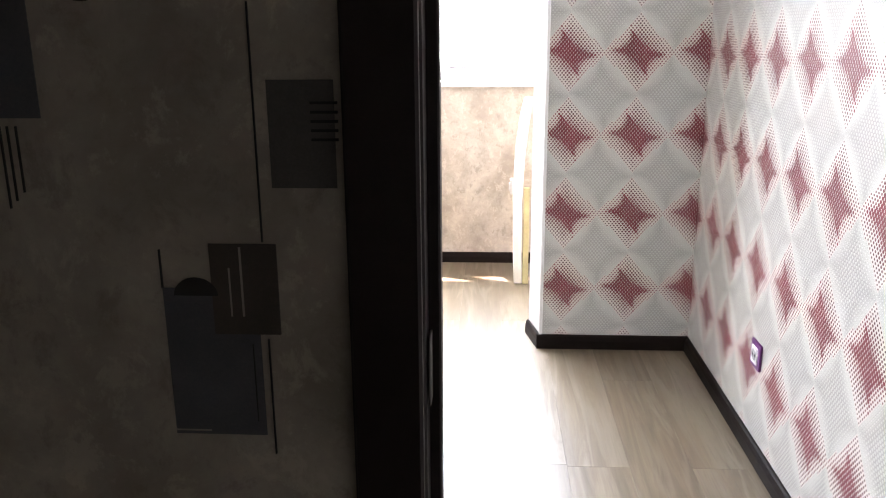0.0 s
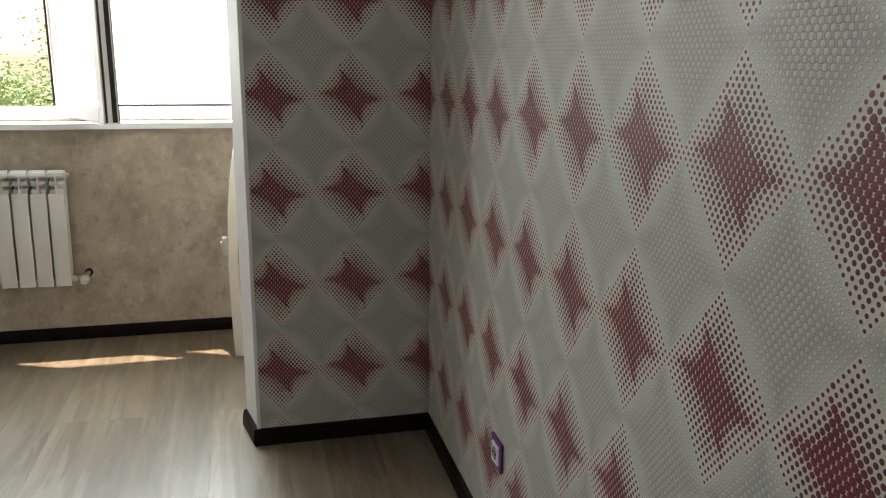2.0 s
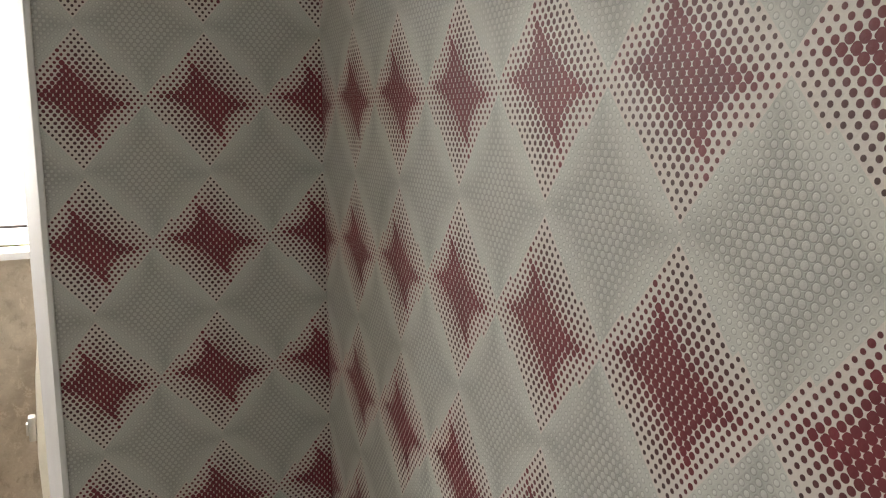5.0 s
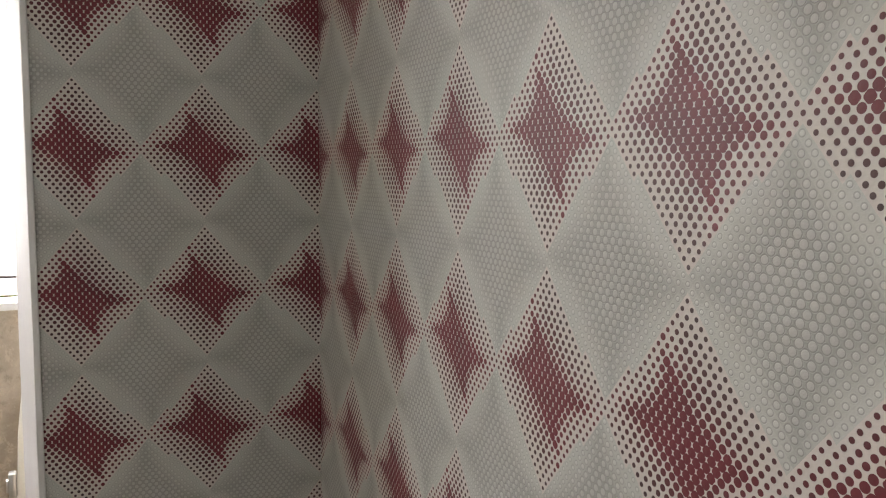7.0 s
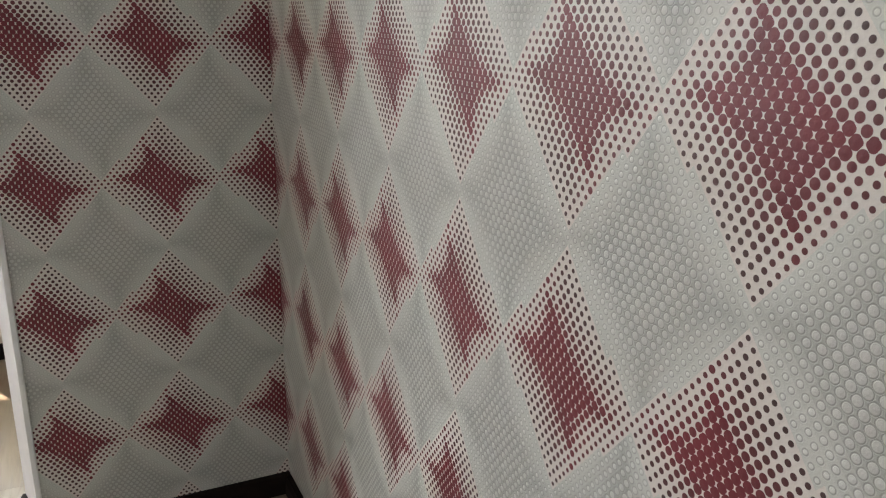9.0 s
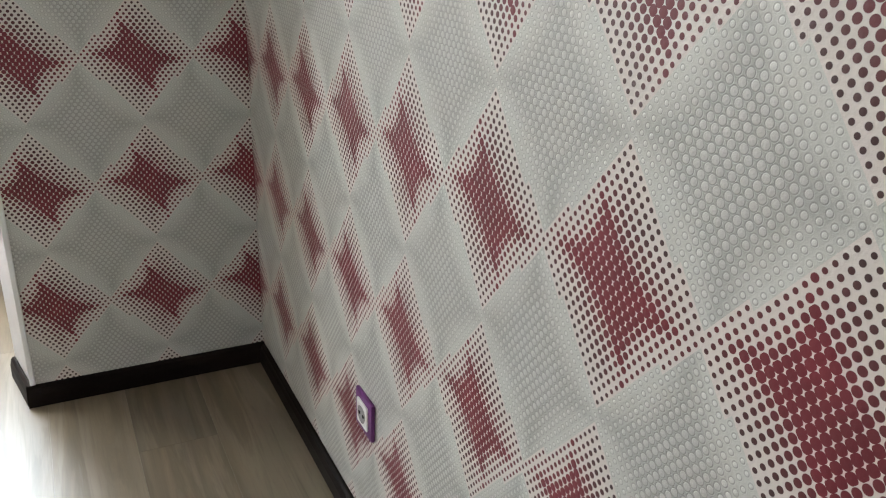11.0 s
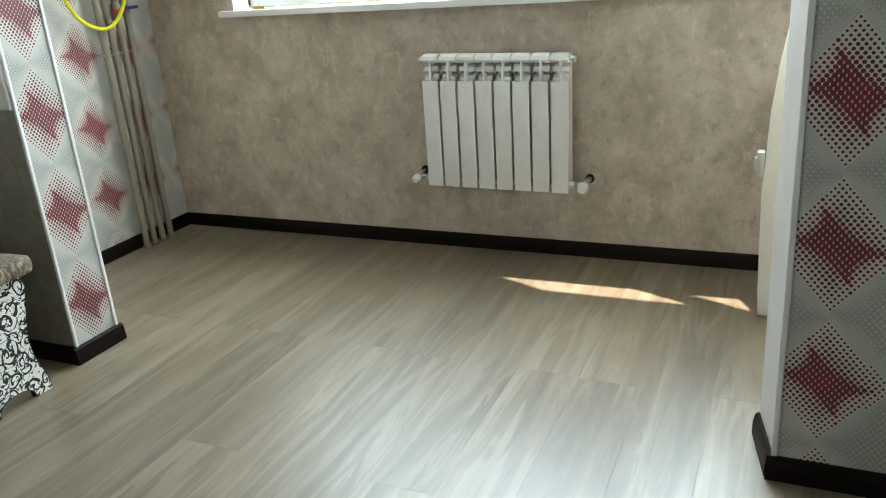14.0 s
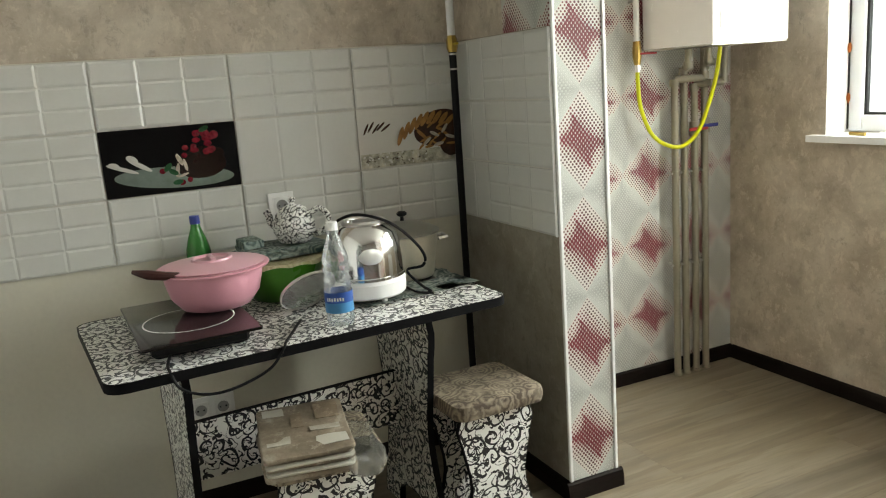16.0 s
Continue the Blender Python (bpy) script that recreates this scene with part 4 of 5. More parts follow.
def hob():
    h = base("induction_hob", (-2.035, 2.368, TT), "black glass induction hob on the table", "hob", rz=2)
    part("body", boxes(((-0.165, -0.115, 0.006), (0.175, 0.115, 0.040)), bevel=0.008), M_BLACK, h)
    for x in (-0.14, 0.14):
        for y in (-0.09, 0.09):
            part("foot", boxes(((x - 0.012, y - 0.012, 0), (x + 0.012, y + 0.012, 0.007))), M_BLACK, h)
    part("glass_top", slab(rounded(-0.235, 0.215, -0.14, 0.14, 0.008), 0.040, 0.047, "z", bevel=0.001), plain("hob_glass", (0.008, 0.006, 0.006), 0.08, vary=0.2, spec=0.3), h)
    ring = bmesh.new()
    seg = 48
    vs = [[ring.verts.new((0.02 + r * math.cos(math.tau * i / seg), r * math.sin(math.tau * i / seg), 0.0476)) for i in range(seg)] for r in (0.110, 0.114)]
    for i in range(seg):
        j = (i + 1) % seg
        ring.faces.new((vs[0][i], vs[0][j], vs[1][j], vs[1][i]))
    part("zone_ring", ring, M_TRIM, h, "pale printed ring of the cooking zone")


hob()
HT = TT + 0.0478
M_PINK = plain("pink_plastic", (0.74, 0.33, 0.40), 0.3, vary=0.04)
M_PINKLID = plain("pink_lid_plastic", (0.78, 0.42, 0.48), 0.3, vary=0.04)
M_SPOON = plain("brown_spoon", (0.045, 0.012, 0.010), 0.35, vary=0.2)


def basin():
    p = base("lidded_bowl", (-2.115, 2.458, HT), "pink plastic bowl with a lid on the hob", "bowl")
    part("bowl", lathe([(0.0, 0.0), (0.080, 0.0), (0.092, 0.004), (0.116, 0.034), (0.127, 0.075), (0.131, 0.100), (0.147, 0.102), (0.150, 0.107), (0.146, 0.110), (0.128, 0.108), (0.122, 0.070), (0.108, 0.034), (0.088, 0.008), (0, 0.007)], 48), M_PINK, p)
    prof = [(0.0, 0.121), (0.040, 0.121), (0.060, 0.119), (0.100, 0.114), (0.126, 0.1105), (0.136, 0.1105), (0.138, 0.114), (0.130, 0.116), (0.102, 0.119), (0.064, 0.124), (0.054, 0.126), (0.052, 0.132), (0.046, 0.132), (0.042, 0.126), (0.0, 0.125)]
    lid = part("lid", lathe(prof, 48), M_PINKLID, p, "shallow pink plastic lid")
    part("grip", boxes(((-0.034, -0.007, 0.1245), (0.034, 0.007, 0.134)), bevel=0.003, seg=2), M_PINKLID, lid)
    part("spoon", tube([(0.075, -0.095, 0.112), (0.080, -0.130, 0.116), (0.075, -0.170, 0.125), (0.065, -0.205, 0.136)], 0.01, 10, radii=[0.007, 0.0115, 0.0125, 0.005]), M_SPOON, p, "dark brown spoon handle under the lid")
    return p


basin()
M_BOTTLE = glass("clear_plastic", 0.14, 0.10)
M_GREENPET, _t, _b = mat("green_plastic", (0.03, 0.34, 0.07), 0.15)
_b.inputs["Transmission Weight"].default_value = 0.35
M_LABEL = plain("blue_label", (0.008, 0.07, 0.30), 0.35, vary=0.1)
M_LABEL2 = plain("light_blue_label", (0.03, 0.24, 0.48), 0.35, vary=0.1)
M_BLUECAP = plain("blue_cap", (0.015, 0.05, 0.28), 0.4)


def water_bottle():
    w = base("water_bottle", (-1.872, 2.724, TT), "clear plastic water bottle with a blue label", "bottle")
    prof = [(0, 0.004), (0.022, 0.0), (0.033, 0.004), (0.036, 0.015), (0.035, 0.035), (0.036, 0.036), (0.036, 0.092), (0.034, 0.095), (0.035, 0.104), (0.031, 0.112)]
    prof += [(0.0325 + 0.003 * math.sin(k * 1.6), 0.116 + 0.006 * k) for k in range(9)]
    prof += [(0.034, 0.172), (0.030, 0.190), (0.020, 0.218), (0.014, 0.236), (0.0128, 0.248)]
    b = part("bottle", lathe(prof, 28), M_BOTTLE, w)
    b.visible_shadow = False
    part("cap", lathe([(0, 0.268), (0.0135, 0.268), (0.0145, 0.264), (0.0145, 0.247), (0.0, 0.247)], 20), M_TRIM, w, "white screw cap")
    part("collar", lathe([(0.0135, 0.238), (0.017, 0.239), (0.017, 0.243), (0.0135, 0.244)], 20), M_BOTTLE, w)
    lab = part("label", lathe([(0.0365, 0.038), (0.0367, 0.066)], 28), M_LABEL2, w, "light blue wrap label")
    part("label_band", lathe([(0.0368, 0.064), (0.0368, 0.091)], 28), M_LABEL, lab)
    tb = bmesh.new()
    for k in range(7):
        a = radians(-70 + k * 11)
        quad = [tb.verts.new((0.0371 * math.cos(a + d), 0.0371 * math.sin(a + d), 0.069 + z + 0.001 * (k % 2))) for d, z in ((0, 0), (0.12, 0), (0.12, 0.009), (0, 0.009))]
        tb.faces.new(quad)
    part("lettering", tb, M_TRIM, lab, "white unreadable lettering", smooth=False)


water_bottle()


def green_bottle():
    g = base("green_bottle", (-2.47, 2.475, TT), "green plastic bottle with a blue cap by the wall", "bottle")
    part("bottle", lathe([(0, 0.002), (0.030, 0.0), (0.037, 0.006), (0.038, 0.12), (0.036, 0.145), (0.028, 0.175), (0.016, 0.208), (0.013, 0.222), (0.0, 0.222)], 28), M_GREENPET, g)
    part("cap", lathe([(0, 0.247), (0.0145, 0.247), (0.0155, 0.243), (0.0155, 0.222), (0.0, 0.222)], 20), M_BLUECAP, g, "blue screw cap")


green_bottle()
M_GREENBOWL = plain("green_bowl_plastic", (0.035, 0.23, 0.018), 0.28, vary=0.08)
M_FOLD = swirl_cloth("teal_cloth", (0.018, 0.060, 0.058), (0.32, 0.40, 0.36))
M_LACE = swirl_cloth("straw_lace", (0.34, 0.30, 0.16), (0.58, 0.54, 0.36))
M_POTTERY = scroll_board(0, 44.0, 0.98)


def bowl_stack():
    g = base("green_bowl", (-2.27, 2.672, TT), "green plastic bowl with straw rim under folded cloth", "bowl")
    part("bowl", lathe([(0, 0.0), (0.075, 0.0), (0.085, 0.005), (0.122, 0.070), (0.138, 0.115), (0.143, 0.116), (0.143, 0.120), (0.134, 0.120), (0.116, 0.070), (0.078, 0.012), (0, 0.010)], 40), M_GREENBOWL, g)
    b = bmesh.new()
    seg = 60
    r0, r1 = [], []
    for i in range(seg):
        a = math.tau * i / seg
        d = 0.012 * math.sin(a * 5) + 0.004 * math.sin(a * 31)
        r0.append(b.verts.new((0.05 * math.cos(a), 0.05 * math.sin(a), 0.126)))
        r1.append(b.verts.new(((0.146 + d * 0.3) * math.cos(a), (0.146 + d * 0.3) * math.sin(a), 0.122)))
    r2 = [b.verts.new((v.co.x * 1.03, v.co.y * 1.03, 0.113 + 0.004 * math.sin(i * 0.9))) for i, v in enumerate(r1)]
    for i in range(seg):
        j = (i + 1) % seg
        b.faces.new((r0[i], r0[j], r1[j], r1[i]))
        b.faces.new((r1[i], r1[j], r2[j], r2[i]))
    b.faces.new(r0[::-1])
    part("woven_cover", b, M_LACE, g, "pale straw woven cover")
    z0 = TT + 0.128
    c = base("folded_cloth", (-2.30, 2.700, z0), "folded teal patterned cloth on the green bowl", "cloth", rz=6)
    for k, (h, x0, x1, y0, y1) in enumerate(((0.010, -0.10, 0.11, -0.14, 0.13), (0.010, -0.09, 0.10, -0.13, 0.12))):
        b = slab(rounded(x0, x1, y0, y1, 0.02), k * 0.011, k * 0.011 + h, "z", bevel=0.004)
        bmesh.ops.subdivide_edges(b, edges=b.edges, cuts=3, use_grid_fill=True)
        for v in b.verts:
            rim = min(1.0, max(0.0, (math.hypot(v.co.x, v.co.y) - 0.055) / 0.05))
            v.co.z += (0.004 + 0.022 * rim) * max(0, noise.noise(v.co * 17 + Vector((k, 0, 0)))) - 0.012 * rim * k * max(0, noise.noise(v.co * 9))
            v.co.y += 0.012 * noise.noise(v.co * 13 + Vector((0, k, 5)))
            v.co.z = max(v.co.z, 0.0005)
        part("fold", b, M_FOLD, c)
    b = bmesh.new()
    quad_box(b, (-0.085, -0.125, 0.023), (0.02, -0.06, 0.048), 0.008, 2)
    for v in b.verts:
        v.co += Vector((noise.noise(v.co * 20), noise.noise(v.co * 20 + Vector((3, 0, 0))), noise.noise(v.co * 16 + Vector((0, 4, 0))) * 0.4)) * 0.010
        v.co.z = max(v.co.z, 0.0225)
    part("crumpled_corner", b, M_FOLD, c)
    z1 = z0 + 0.0255
    t = base("teapot", (-2.30, 2.738, z1), "small white teapot with black scroll pattern on folded cloth", "teapot", rz=-35)
    t.matrix_world = t.matrix_world @ Matrix.Scale(1.1, 4)
    part("body", lathe([(0, 0.0), (0.040, 0.0), (0.045, 0.004), (0.057, 0.030), (0.056, 0.055), (0.047, 0.078), (0.040, 0.084), (0, 0.086)], 32), M_POTTERY, t)
    lid = part("lid", lathe([(0.040, 0.083), (0.038, 0.090), (0.022, 0.099), (0.008, 0.102), (0.006, 0.107), (0.011, 0.113), (0.009, 0.120), (0, 0.122)], 24), M_POTTERY, t)
    part("handle", tube([(0.0, 0.045, 0.075), (0.0, 0.075, 0.088), (0.0, 0.098, 0.070), (0.0, 0.094, 0.040), (0.0, 0.070, 0.022), (0.0, 0.050, 0.022)], 0.008, 10, smooth_steps=5), M_POTTERY, t)
    part("spout", tube([(0, -0.045, 0.035), (0, -0.066, 0.052), (0, -0.070, 0.075), (0, -0.078, 0.086)], 0.01, 10, smooth_steps=4, radii=None), M_POTTERY, t)


bowl_stack()


def steamer():
    s = base("electric_steamer", (-2.078, 2.880, TT), "chrome-domed electric cooker with a white base", "electric cooker", rz=-12)
    s.matrix_world = s.matrix_world @ Matrix.Scale(1.12, 4)
    part("base", lathe([(0, 0.012), (0.088, 0.012), (0.095, 0.018), (0.097, 0.050), (0.092, 0.058), (0, 0.058)], 40), M_TRIM, s, "round white plastic base")
    for k in range(3):
        a = math.tau * k / 3 + 0.35
        part("foot", lathe([(0, 0), (0.007, 0), (0.008, 0.013), (0, 0.013)], 10, (0.078 * math.cos(a), 0.078 * math.sin(a))), M_TRIM, s)
    part("rim", lathe([(0.0925, 0.058), (0.0945, 0.060), (0.0945, 0.066), (0.0925, 0.068)], 40), M_CHROME, s)
    part("dome", lathe([(0.0925, 0.060), (0.0925, 0.100), (0.089, 0.140), (0.079, 0.172), (0.060, 0.192), (0.050, 0.197), (0.050, 0.200), (0.042, 0.200), (0.040, 0.192), (0, 0.190)], 40), M_CHROME, s, "mirror chrome dome")
    part("lid_ring", lathe([(0.056, 0.194), (0.058, 0.198), (0.054, 0.203), (0.048, 0.203), (0.046, 0.199)], 32), M_STEEL, s)
    part("lid_knob", boxes(((-0.0015, -0.030, 0.190), (0.0015, 0.030, 0.205))), M_STEEL, s)
    b = bmesh.new()
    bmesh.ops.create_uvsphere(b, u_segments=24, v_segments=12, radius=1.0)
    for v in b.verts:
        v.co = Vector((0.087 + v.co.x * 0.014, v.co.y * 0.030, 0.122 + v.co.z * 0.021))
    part("badge", b, M_TRIM, s, "oval white front handle")
    part("cord", tube([(-0.06, -0.07, 0.130), (-0.02, -0.085, 0.185), (0.03, -0.03, 0.222), (0.04, 0.05, 0.200), (0.03, 0.11, 0.150), (0.025, 0.145, 0.100), (0.02, 0.140, 0.070), (0.01, 0.100, 0.060), (0.03, 0.13, 0.022), (0.06, 0.15, 0.008), (0.03, 0.12, 0.004), (-0.04, 0.10, 0.004)], 0.0038, 8, smooth_steps=6), M_BLACK, s, "black power cord looped over the dome")


steamer()


def pot():
    p = base("cooking_pot", (-2.235, 3.062, TT), "dull aluminium cooking pot with a lid", "pot", rz=-10)
    p.matrix_world = p.matrix_world @ Matrix.Diagonal((1.06, 1.06, 1.14, 1))
    part("pot", lathe([(0, 0.0), (0.075, 0.0), (0.083, 0.006), (0.092, 0.060), (0.100, 0.120), (0.104, 0.124), (0.100, 0.126), (0.090, 0.060), (0.080, 0.010), (0, 0.008)], 40), plain("dull_aluminium", (0.60, 0.56, 0.46), 0.36, 0.9, vary=0.12, scale=12.0), p)
    lid = part("lid", lathe([(0.106, 0.124), (0.107, 0.128), (0.098, 0.134), (0.060, 0.148), (0.030, 0.155), (0.006, 0.157), (0, 0.157)], 40), plain("lid_aluminium", (0.36, 0.35, 0.31), 0.36, 0.9, vary=0.1, scale=12.0), p)
    part("knob", lathe([(0.006, 0.157), (0.005, 0.168), (0.014, 0.172), (0.016, 0.178), (0.010, 0.183), (0, 0.184)], 18), M_BLACK, lid)
    for s in (-1, 1):
        part("handle", tube([(-0.03, s * 0.098, 0.10), (-0.025, s * 0.125, 0.104), (0.025, s * 0.125, 0.104), (0.03, s * 0.098, 0.10)], 0.005, 8), M_STEEL, p)


pot()


def glass_lid():
    g = base("glass_lid", (-2.085, 2.70, TT), "clear glass pan lid leaning against the green bowl", "lid", rz=10)
    g.matrix_world = pose(-2.085, 2.680, TT + 0.0045, 0, -48, 10)
    b = lathe([(0.0, 0.014), (0.04, 0.012), (0.075, 0.003), (0.078, 0.0), (0.075, 0.0), (0.04, 0.009), (0, 0.011)], 32, (0.076, 0))
    o = part("disc", b, M_BOTTLE, g)
    o.visible_shadow = False
    part("rim", lathe([(0.077, -0.002), (0.081, -0.002), (0.081, 0.004), (0.077, 0.004), (0.077, -0.002)], 32, (0.076, 0)), M_STEEL, g)


glass_lid()


def small_cloth():
    b = bmesh.new()
    n = 12
    grid = [[b.verts.new((-0.16 + 0.31 * i / n, -0.20 + 0.39 * j / n, 0.003 + 0.016 * max(0, noise.noise(Vector((i * 0.55, j * 0.5, 2.0)))) * (1 if j > 7 else 0.3))) for j in range(n + 1)] for i in range(n + 1)]
    for i in range(n):
        for j in range(n):
            b.faces.new((grid[i][j], grid[i + 1][j], grid[i + 1][j + 1], grid[i][j + 1]))
    bmesh.ops.solidify(b, geom=b.faces[:], thickness=0.0016)
    for v in b.verts:
        v.co.z = max(v.co.z, 0.0004)
    o = thing("kitchen_cloth", b, swirl_cloth("pale_cloth", (0.06, 0.11, 0.10), (0.52, 0.56, 0.50)), "crumpled teal patterned cloth under the pot", "cloth")
    o.matrix_world = pose(-2.14, 3.00, TT, 0, 0, 8)


small_cloth()
b = tube([(-1.865, 2.30, TT + 0.012), (-1.80, 2.285, TT + 0.006), (-1.768, 2.285, 0.752), (-1.752, 2.30, 0.715), (-1.755, 2.34, 0.690), (-1.757, 2.39, 0.682), (-1.762, 2.45, 0.690), (-1.766, 2.51, 0.712), (-1.772, 2.545, 0.748), (-1.80, 2.56, TT + 0.005), (-1.88, 2.60, TT + 0.005), (-1.96, 2.64, TT + 0.005)], 0.0036, 8, smooth_steps=6)
thing("power_cord", b, M_BLACK, "black cord of the hob hanging over the table edge", "cord")


def socket(name, m, frame_mat, label, double=False):
    s = base(name, (0, 0, 0), label, "socket")
    s.matrix_world = m
    w = 0.075 if double else 0.0425
    part("frame", boxes(((-w, -0.009, -0.0425), (w, 0, 0.0425)), bevel=0.004, seg=2), frame_mat, s)
    for c in ((-0.036, 0.036) if double else (0.0,)):
        f = part("face", boxes(((c - 0.027, -0.012, -0.027), (c + 0.027, -0.0088, 0.027)), bevel=0.003), M_TRIM, s, "white socket face")
        hb = lathe([(0, -0.0), (0.018, 0.0), (0.019, 0.0008)], 20)
        bmesh.ops.rotate(hb, verts=hb.verts, cent=(0, 0, 0), matrix=Matrix.Rotation(radians(90), 3, 'X'))
        bmesh.ops.translate(hb, verts=hb.verts, vec=(c, -0.0125, 0))
        part("well", hb, plain("socket_grey", (0.30, 0.30, 0.30), 0.5), f)
        for d in (-0.0095, 0.0095):
            part("contact", boxes(((c + d - 0.0025, -0.0142, -0.0025), (c + d + 0.0025, -0.0126, 0.0025))), M_BLACK, f)
    return s


socket("wall_socket", pose(XR, 2.661, 0.328, 0, 0, -90), M_PURPLE, "white wall socket with a purple frame on papered wall")
socket("wall_socket", pose(XL, 2.46, 0.345, 0, 0, 90), M_TRIM, "white double wall socket under the table", True)
socket("wall_socket", pose(XL + 0.0125, 2.765, 0.985, 0, 0, 90), M_TRIM, "white wall socket on the tiles behind the teapot")

# black gas riser in the corner
g = base("gas_riser", (-2.475, 3.395, 0), "black steel riser with a white pipe and brass valve", "pipe")
part("pipe", tube([(-0.008, 0, 0.001), (0.0, 0, 1.44)], 0.0125, 12), M_BLACK, g)
part("valve", tube([(0.0, 0, 1.44), (0.0, 0, 1.455), (0.0, 0, 1.48), (0.0, 0, 1.495)], 0.016, 8, radii=[0.015, 0.019, 0.019, 0.014]), plain("brass", (0.45, 0.30, 0.08), 0.35, 1.0), g, "brass fitting")
part("lever", boxes(((0.012, -0.006, 1.462), (0.040, 0.006, 1.470)), bevel=0.002), plain("yellow_lever", (0.55, 0.40, 0.02), 0.4), g)
part("white_pipe", tube([(0.0, 0, 1.495), (-0.004, 0, H - 0.001)], 0.0135, 12), M_TRIM, g, "white painted pipe")
for z in (1.38, 1.43):
    part("ring", tube([(0, 0, z), (0, 0, z + 0.006)], 0.0138, 12), M_STEEL, g)

# ---- things: boiler, pipes ----
M_BOILER = plain("boiler_enamel", (0.82, 0.82, 0.82), 0.25, vary=0.02)
M_PIPE = plain("grey_pipe", (0.25, 0.225, 0.17), 0.45, vary=0.08, scale=20.0)
M_YELLOW = plain("yellow_hose", (0.62, 0.62, 0.01), 0.4, vary=0.06, scale=40.0)
M_BRASS = plain("valve_brass", (0.42, 0.28, 0.09), 0.35, 1.0)
M_REDH = plain("red_handle", (0.42, 0.02, 0.02), 0.4)
M_BLUEH = plain("blue_handle", (0.02, 0.03, 0.22), 0.4)
bo = base("gas_boiler", (XN, 4.525, 1.408), "white wall-hung gas boiler above the pipes", "boiler")
part("casing", boxes(((0.012, -0.205, 0.0), (0.40, 0.175, 0.72)), bevel=0.008, seg=2), M_BOILER, bo)
for z in (0.10, 0.57):
    part("bracket", boxes(((0.0, -0.15, z - 0.02), (0.013, 0.15, z + 0.02))), M_STEEL, bo)
part("control_strip", boxes(((0.400, -0.17, 0.055), (0.403, 0.14, 0.115)), bevel=0.001), M_TRIM, bo)
part("badge", boxes(((0.4005, -0.03, 0.135), (0.402, 0.03, 0.155))), M_STEEL, bo, "small grey badge")
part("base_plate", boxes(((0.03, -0.19, -0.004), (0.38, 0.19, 0.0))), M_STEEL, bo)


def pipe_run(label, pts, r=0.0150):
    p = thing("water_pipe", tube(pts, r, 12), M_PIPE, label, "pipe", "pipes under the boiler")
    return p


PX = -2.572
def elbowed(y, z, out, ty):
    """A riser with square bends: up the wall, along it, then up into the boiler."""
    return [(PX, y, 0.001), (PX, y, z - 0.012), (PX + 0.003, y + 0.003, z - 0.004), (out - 0.010, y + (ty - y) * 0.35, z), (out, ty - 0.010, z), (out, ty, z + 0.012), (out, ty, 1.403)]


runs = [
    (4.450, elbowed(4.450, 1.285, -2.530, 4.570)),
    (4.500, elbowed(4.500, 1.330, -2.510, 4.470)),
    (4.556, elbowed(4.556, 1.262, -2.500, 4.650)),
    (4.612, elbowed(4.612, 1.345, -2.480, 4.545)),
]
for k, (y, pts) in enumerate(runs):
    p = pipe_run("grey-beige plastic water pipe rising to the boiler", pts)
    for z in (0.50, 0.897):
        c = part("clip", tube([(PX, y - 0.022, z), (PX, y + 0.022, z)], 0.0055, 8), M_STEEL, p)
        part("band", tube([(PX, y, z - 0.009), (PX, y, z + 0.009)], 0.0180, 12), M_PIPE, c)
        part("stem", tube([(PX, y, z), (XN + 0.0005, y, z)], 0.005, 8), M_STEEL, c)
    for q in (pts[1], pts[5]):
        part("coupling", tube([Vector(q) + Vector((0, 0, -0.016)), Vector(q) + Vector((0, 0, 0.012))], 0.0200, 12), M_PIPE, p)
    if k in (2, 3):
        zv = 1.075 if k == 2 else 1.085
        v = part("valve", tube([(PX, y, zv - 0.03), (PX, y, zv + 0.03)], 0.0215, 12), M_PIPE, p)
        part("handle", boxes(((PX + 0.020, y - 0.05, zv - 0.007), (PX + 0.030, y + 0.05, zv + 0.007)), bevel=0.003), M_REDH if k == 2 else M_BLUEH, v, "red lever" if k == 2 else "blue lever")
    part("foot_ring", tube([(PX, y, 0.0005), (PX, y, 0.012)], 0.02, 12), M_PIPE, p)

gp = base("gas_pipe", (-2.575, 4.264, 0), "white gas pipe with brass tap and yellow hose", "gas pipe")
part("pipe", tube([(0, 0, 1.44), (0, 0, H - 0.001)], 0.0125, 12), M_TRIM, gp)
part("wall_clip", tube([(-0.0445, 0, 1.60), (0, 0, 1.60)], 0.006, 8), M_STEEL, gp)
tap = part("tap", tube([(0, 0, 1.352), (0, 0, 1.372), (0, 0, 1.40), (0, 0, 1.445)], 0.016, 10, radii=[0.012, 0.016, 0.019, 0.015]), M_BRASS, gp, "brass gas tap")
part("lever", boxes(((0.012, 0.0, 1.392), (0.020, 0.085, 1.400)), bevel=0.002), M_REDH, tap, "red lever")
hose = part("hose", tube([(0, 0.0, 1.352), (0.002, 0.0, 1.28), (0.008, 0.008, 1.18), (0.02, 0.05, 1.075), (0.035, 0.12, 1.022), (0.05, 0.19, 1.015), (0.07, 0.25, 1.07), (0.09, 0.285, 1.17), (0.115, 0.305, 1.29), (0.13, 0.312, 1.403)], 0.0085, 12, smooth_steps=6), M_YELLOW, gp, "bright yellow flexible gas hose")
part("nut", tube([(0, 0, 1.325), (0, 0, 1.354)], 0.0125, 6), M_STEEL, hose)

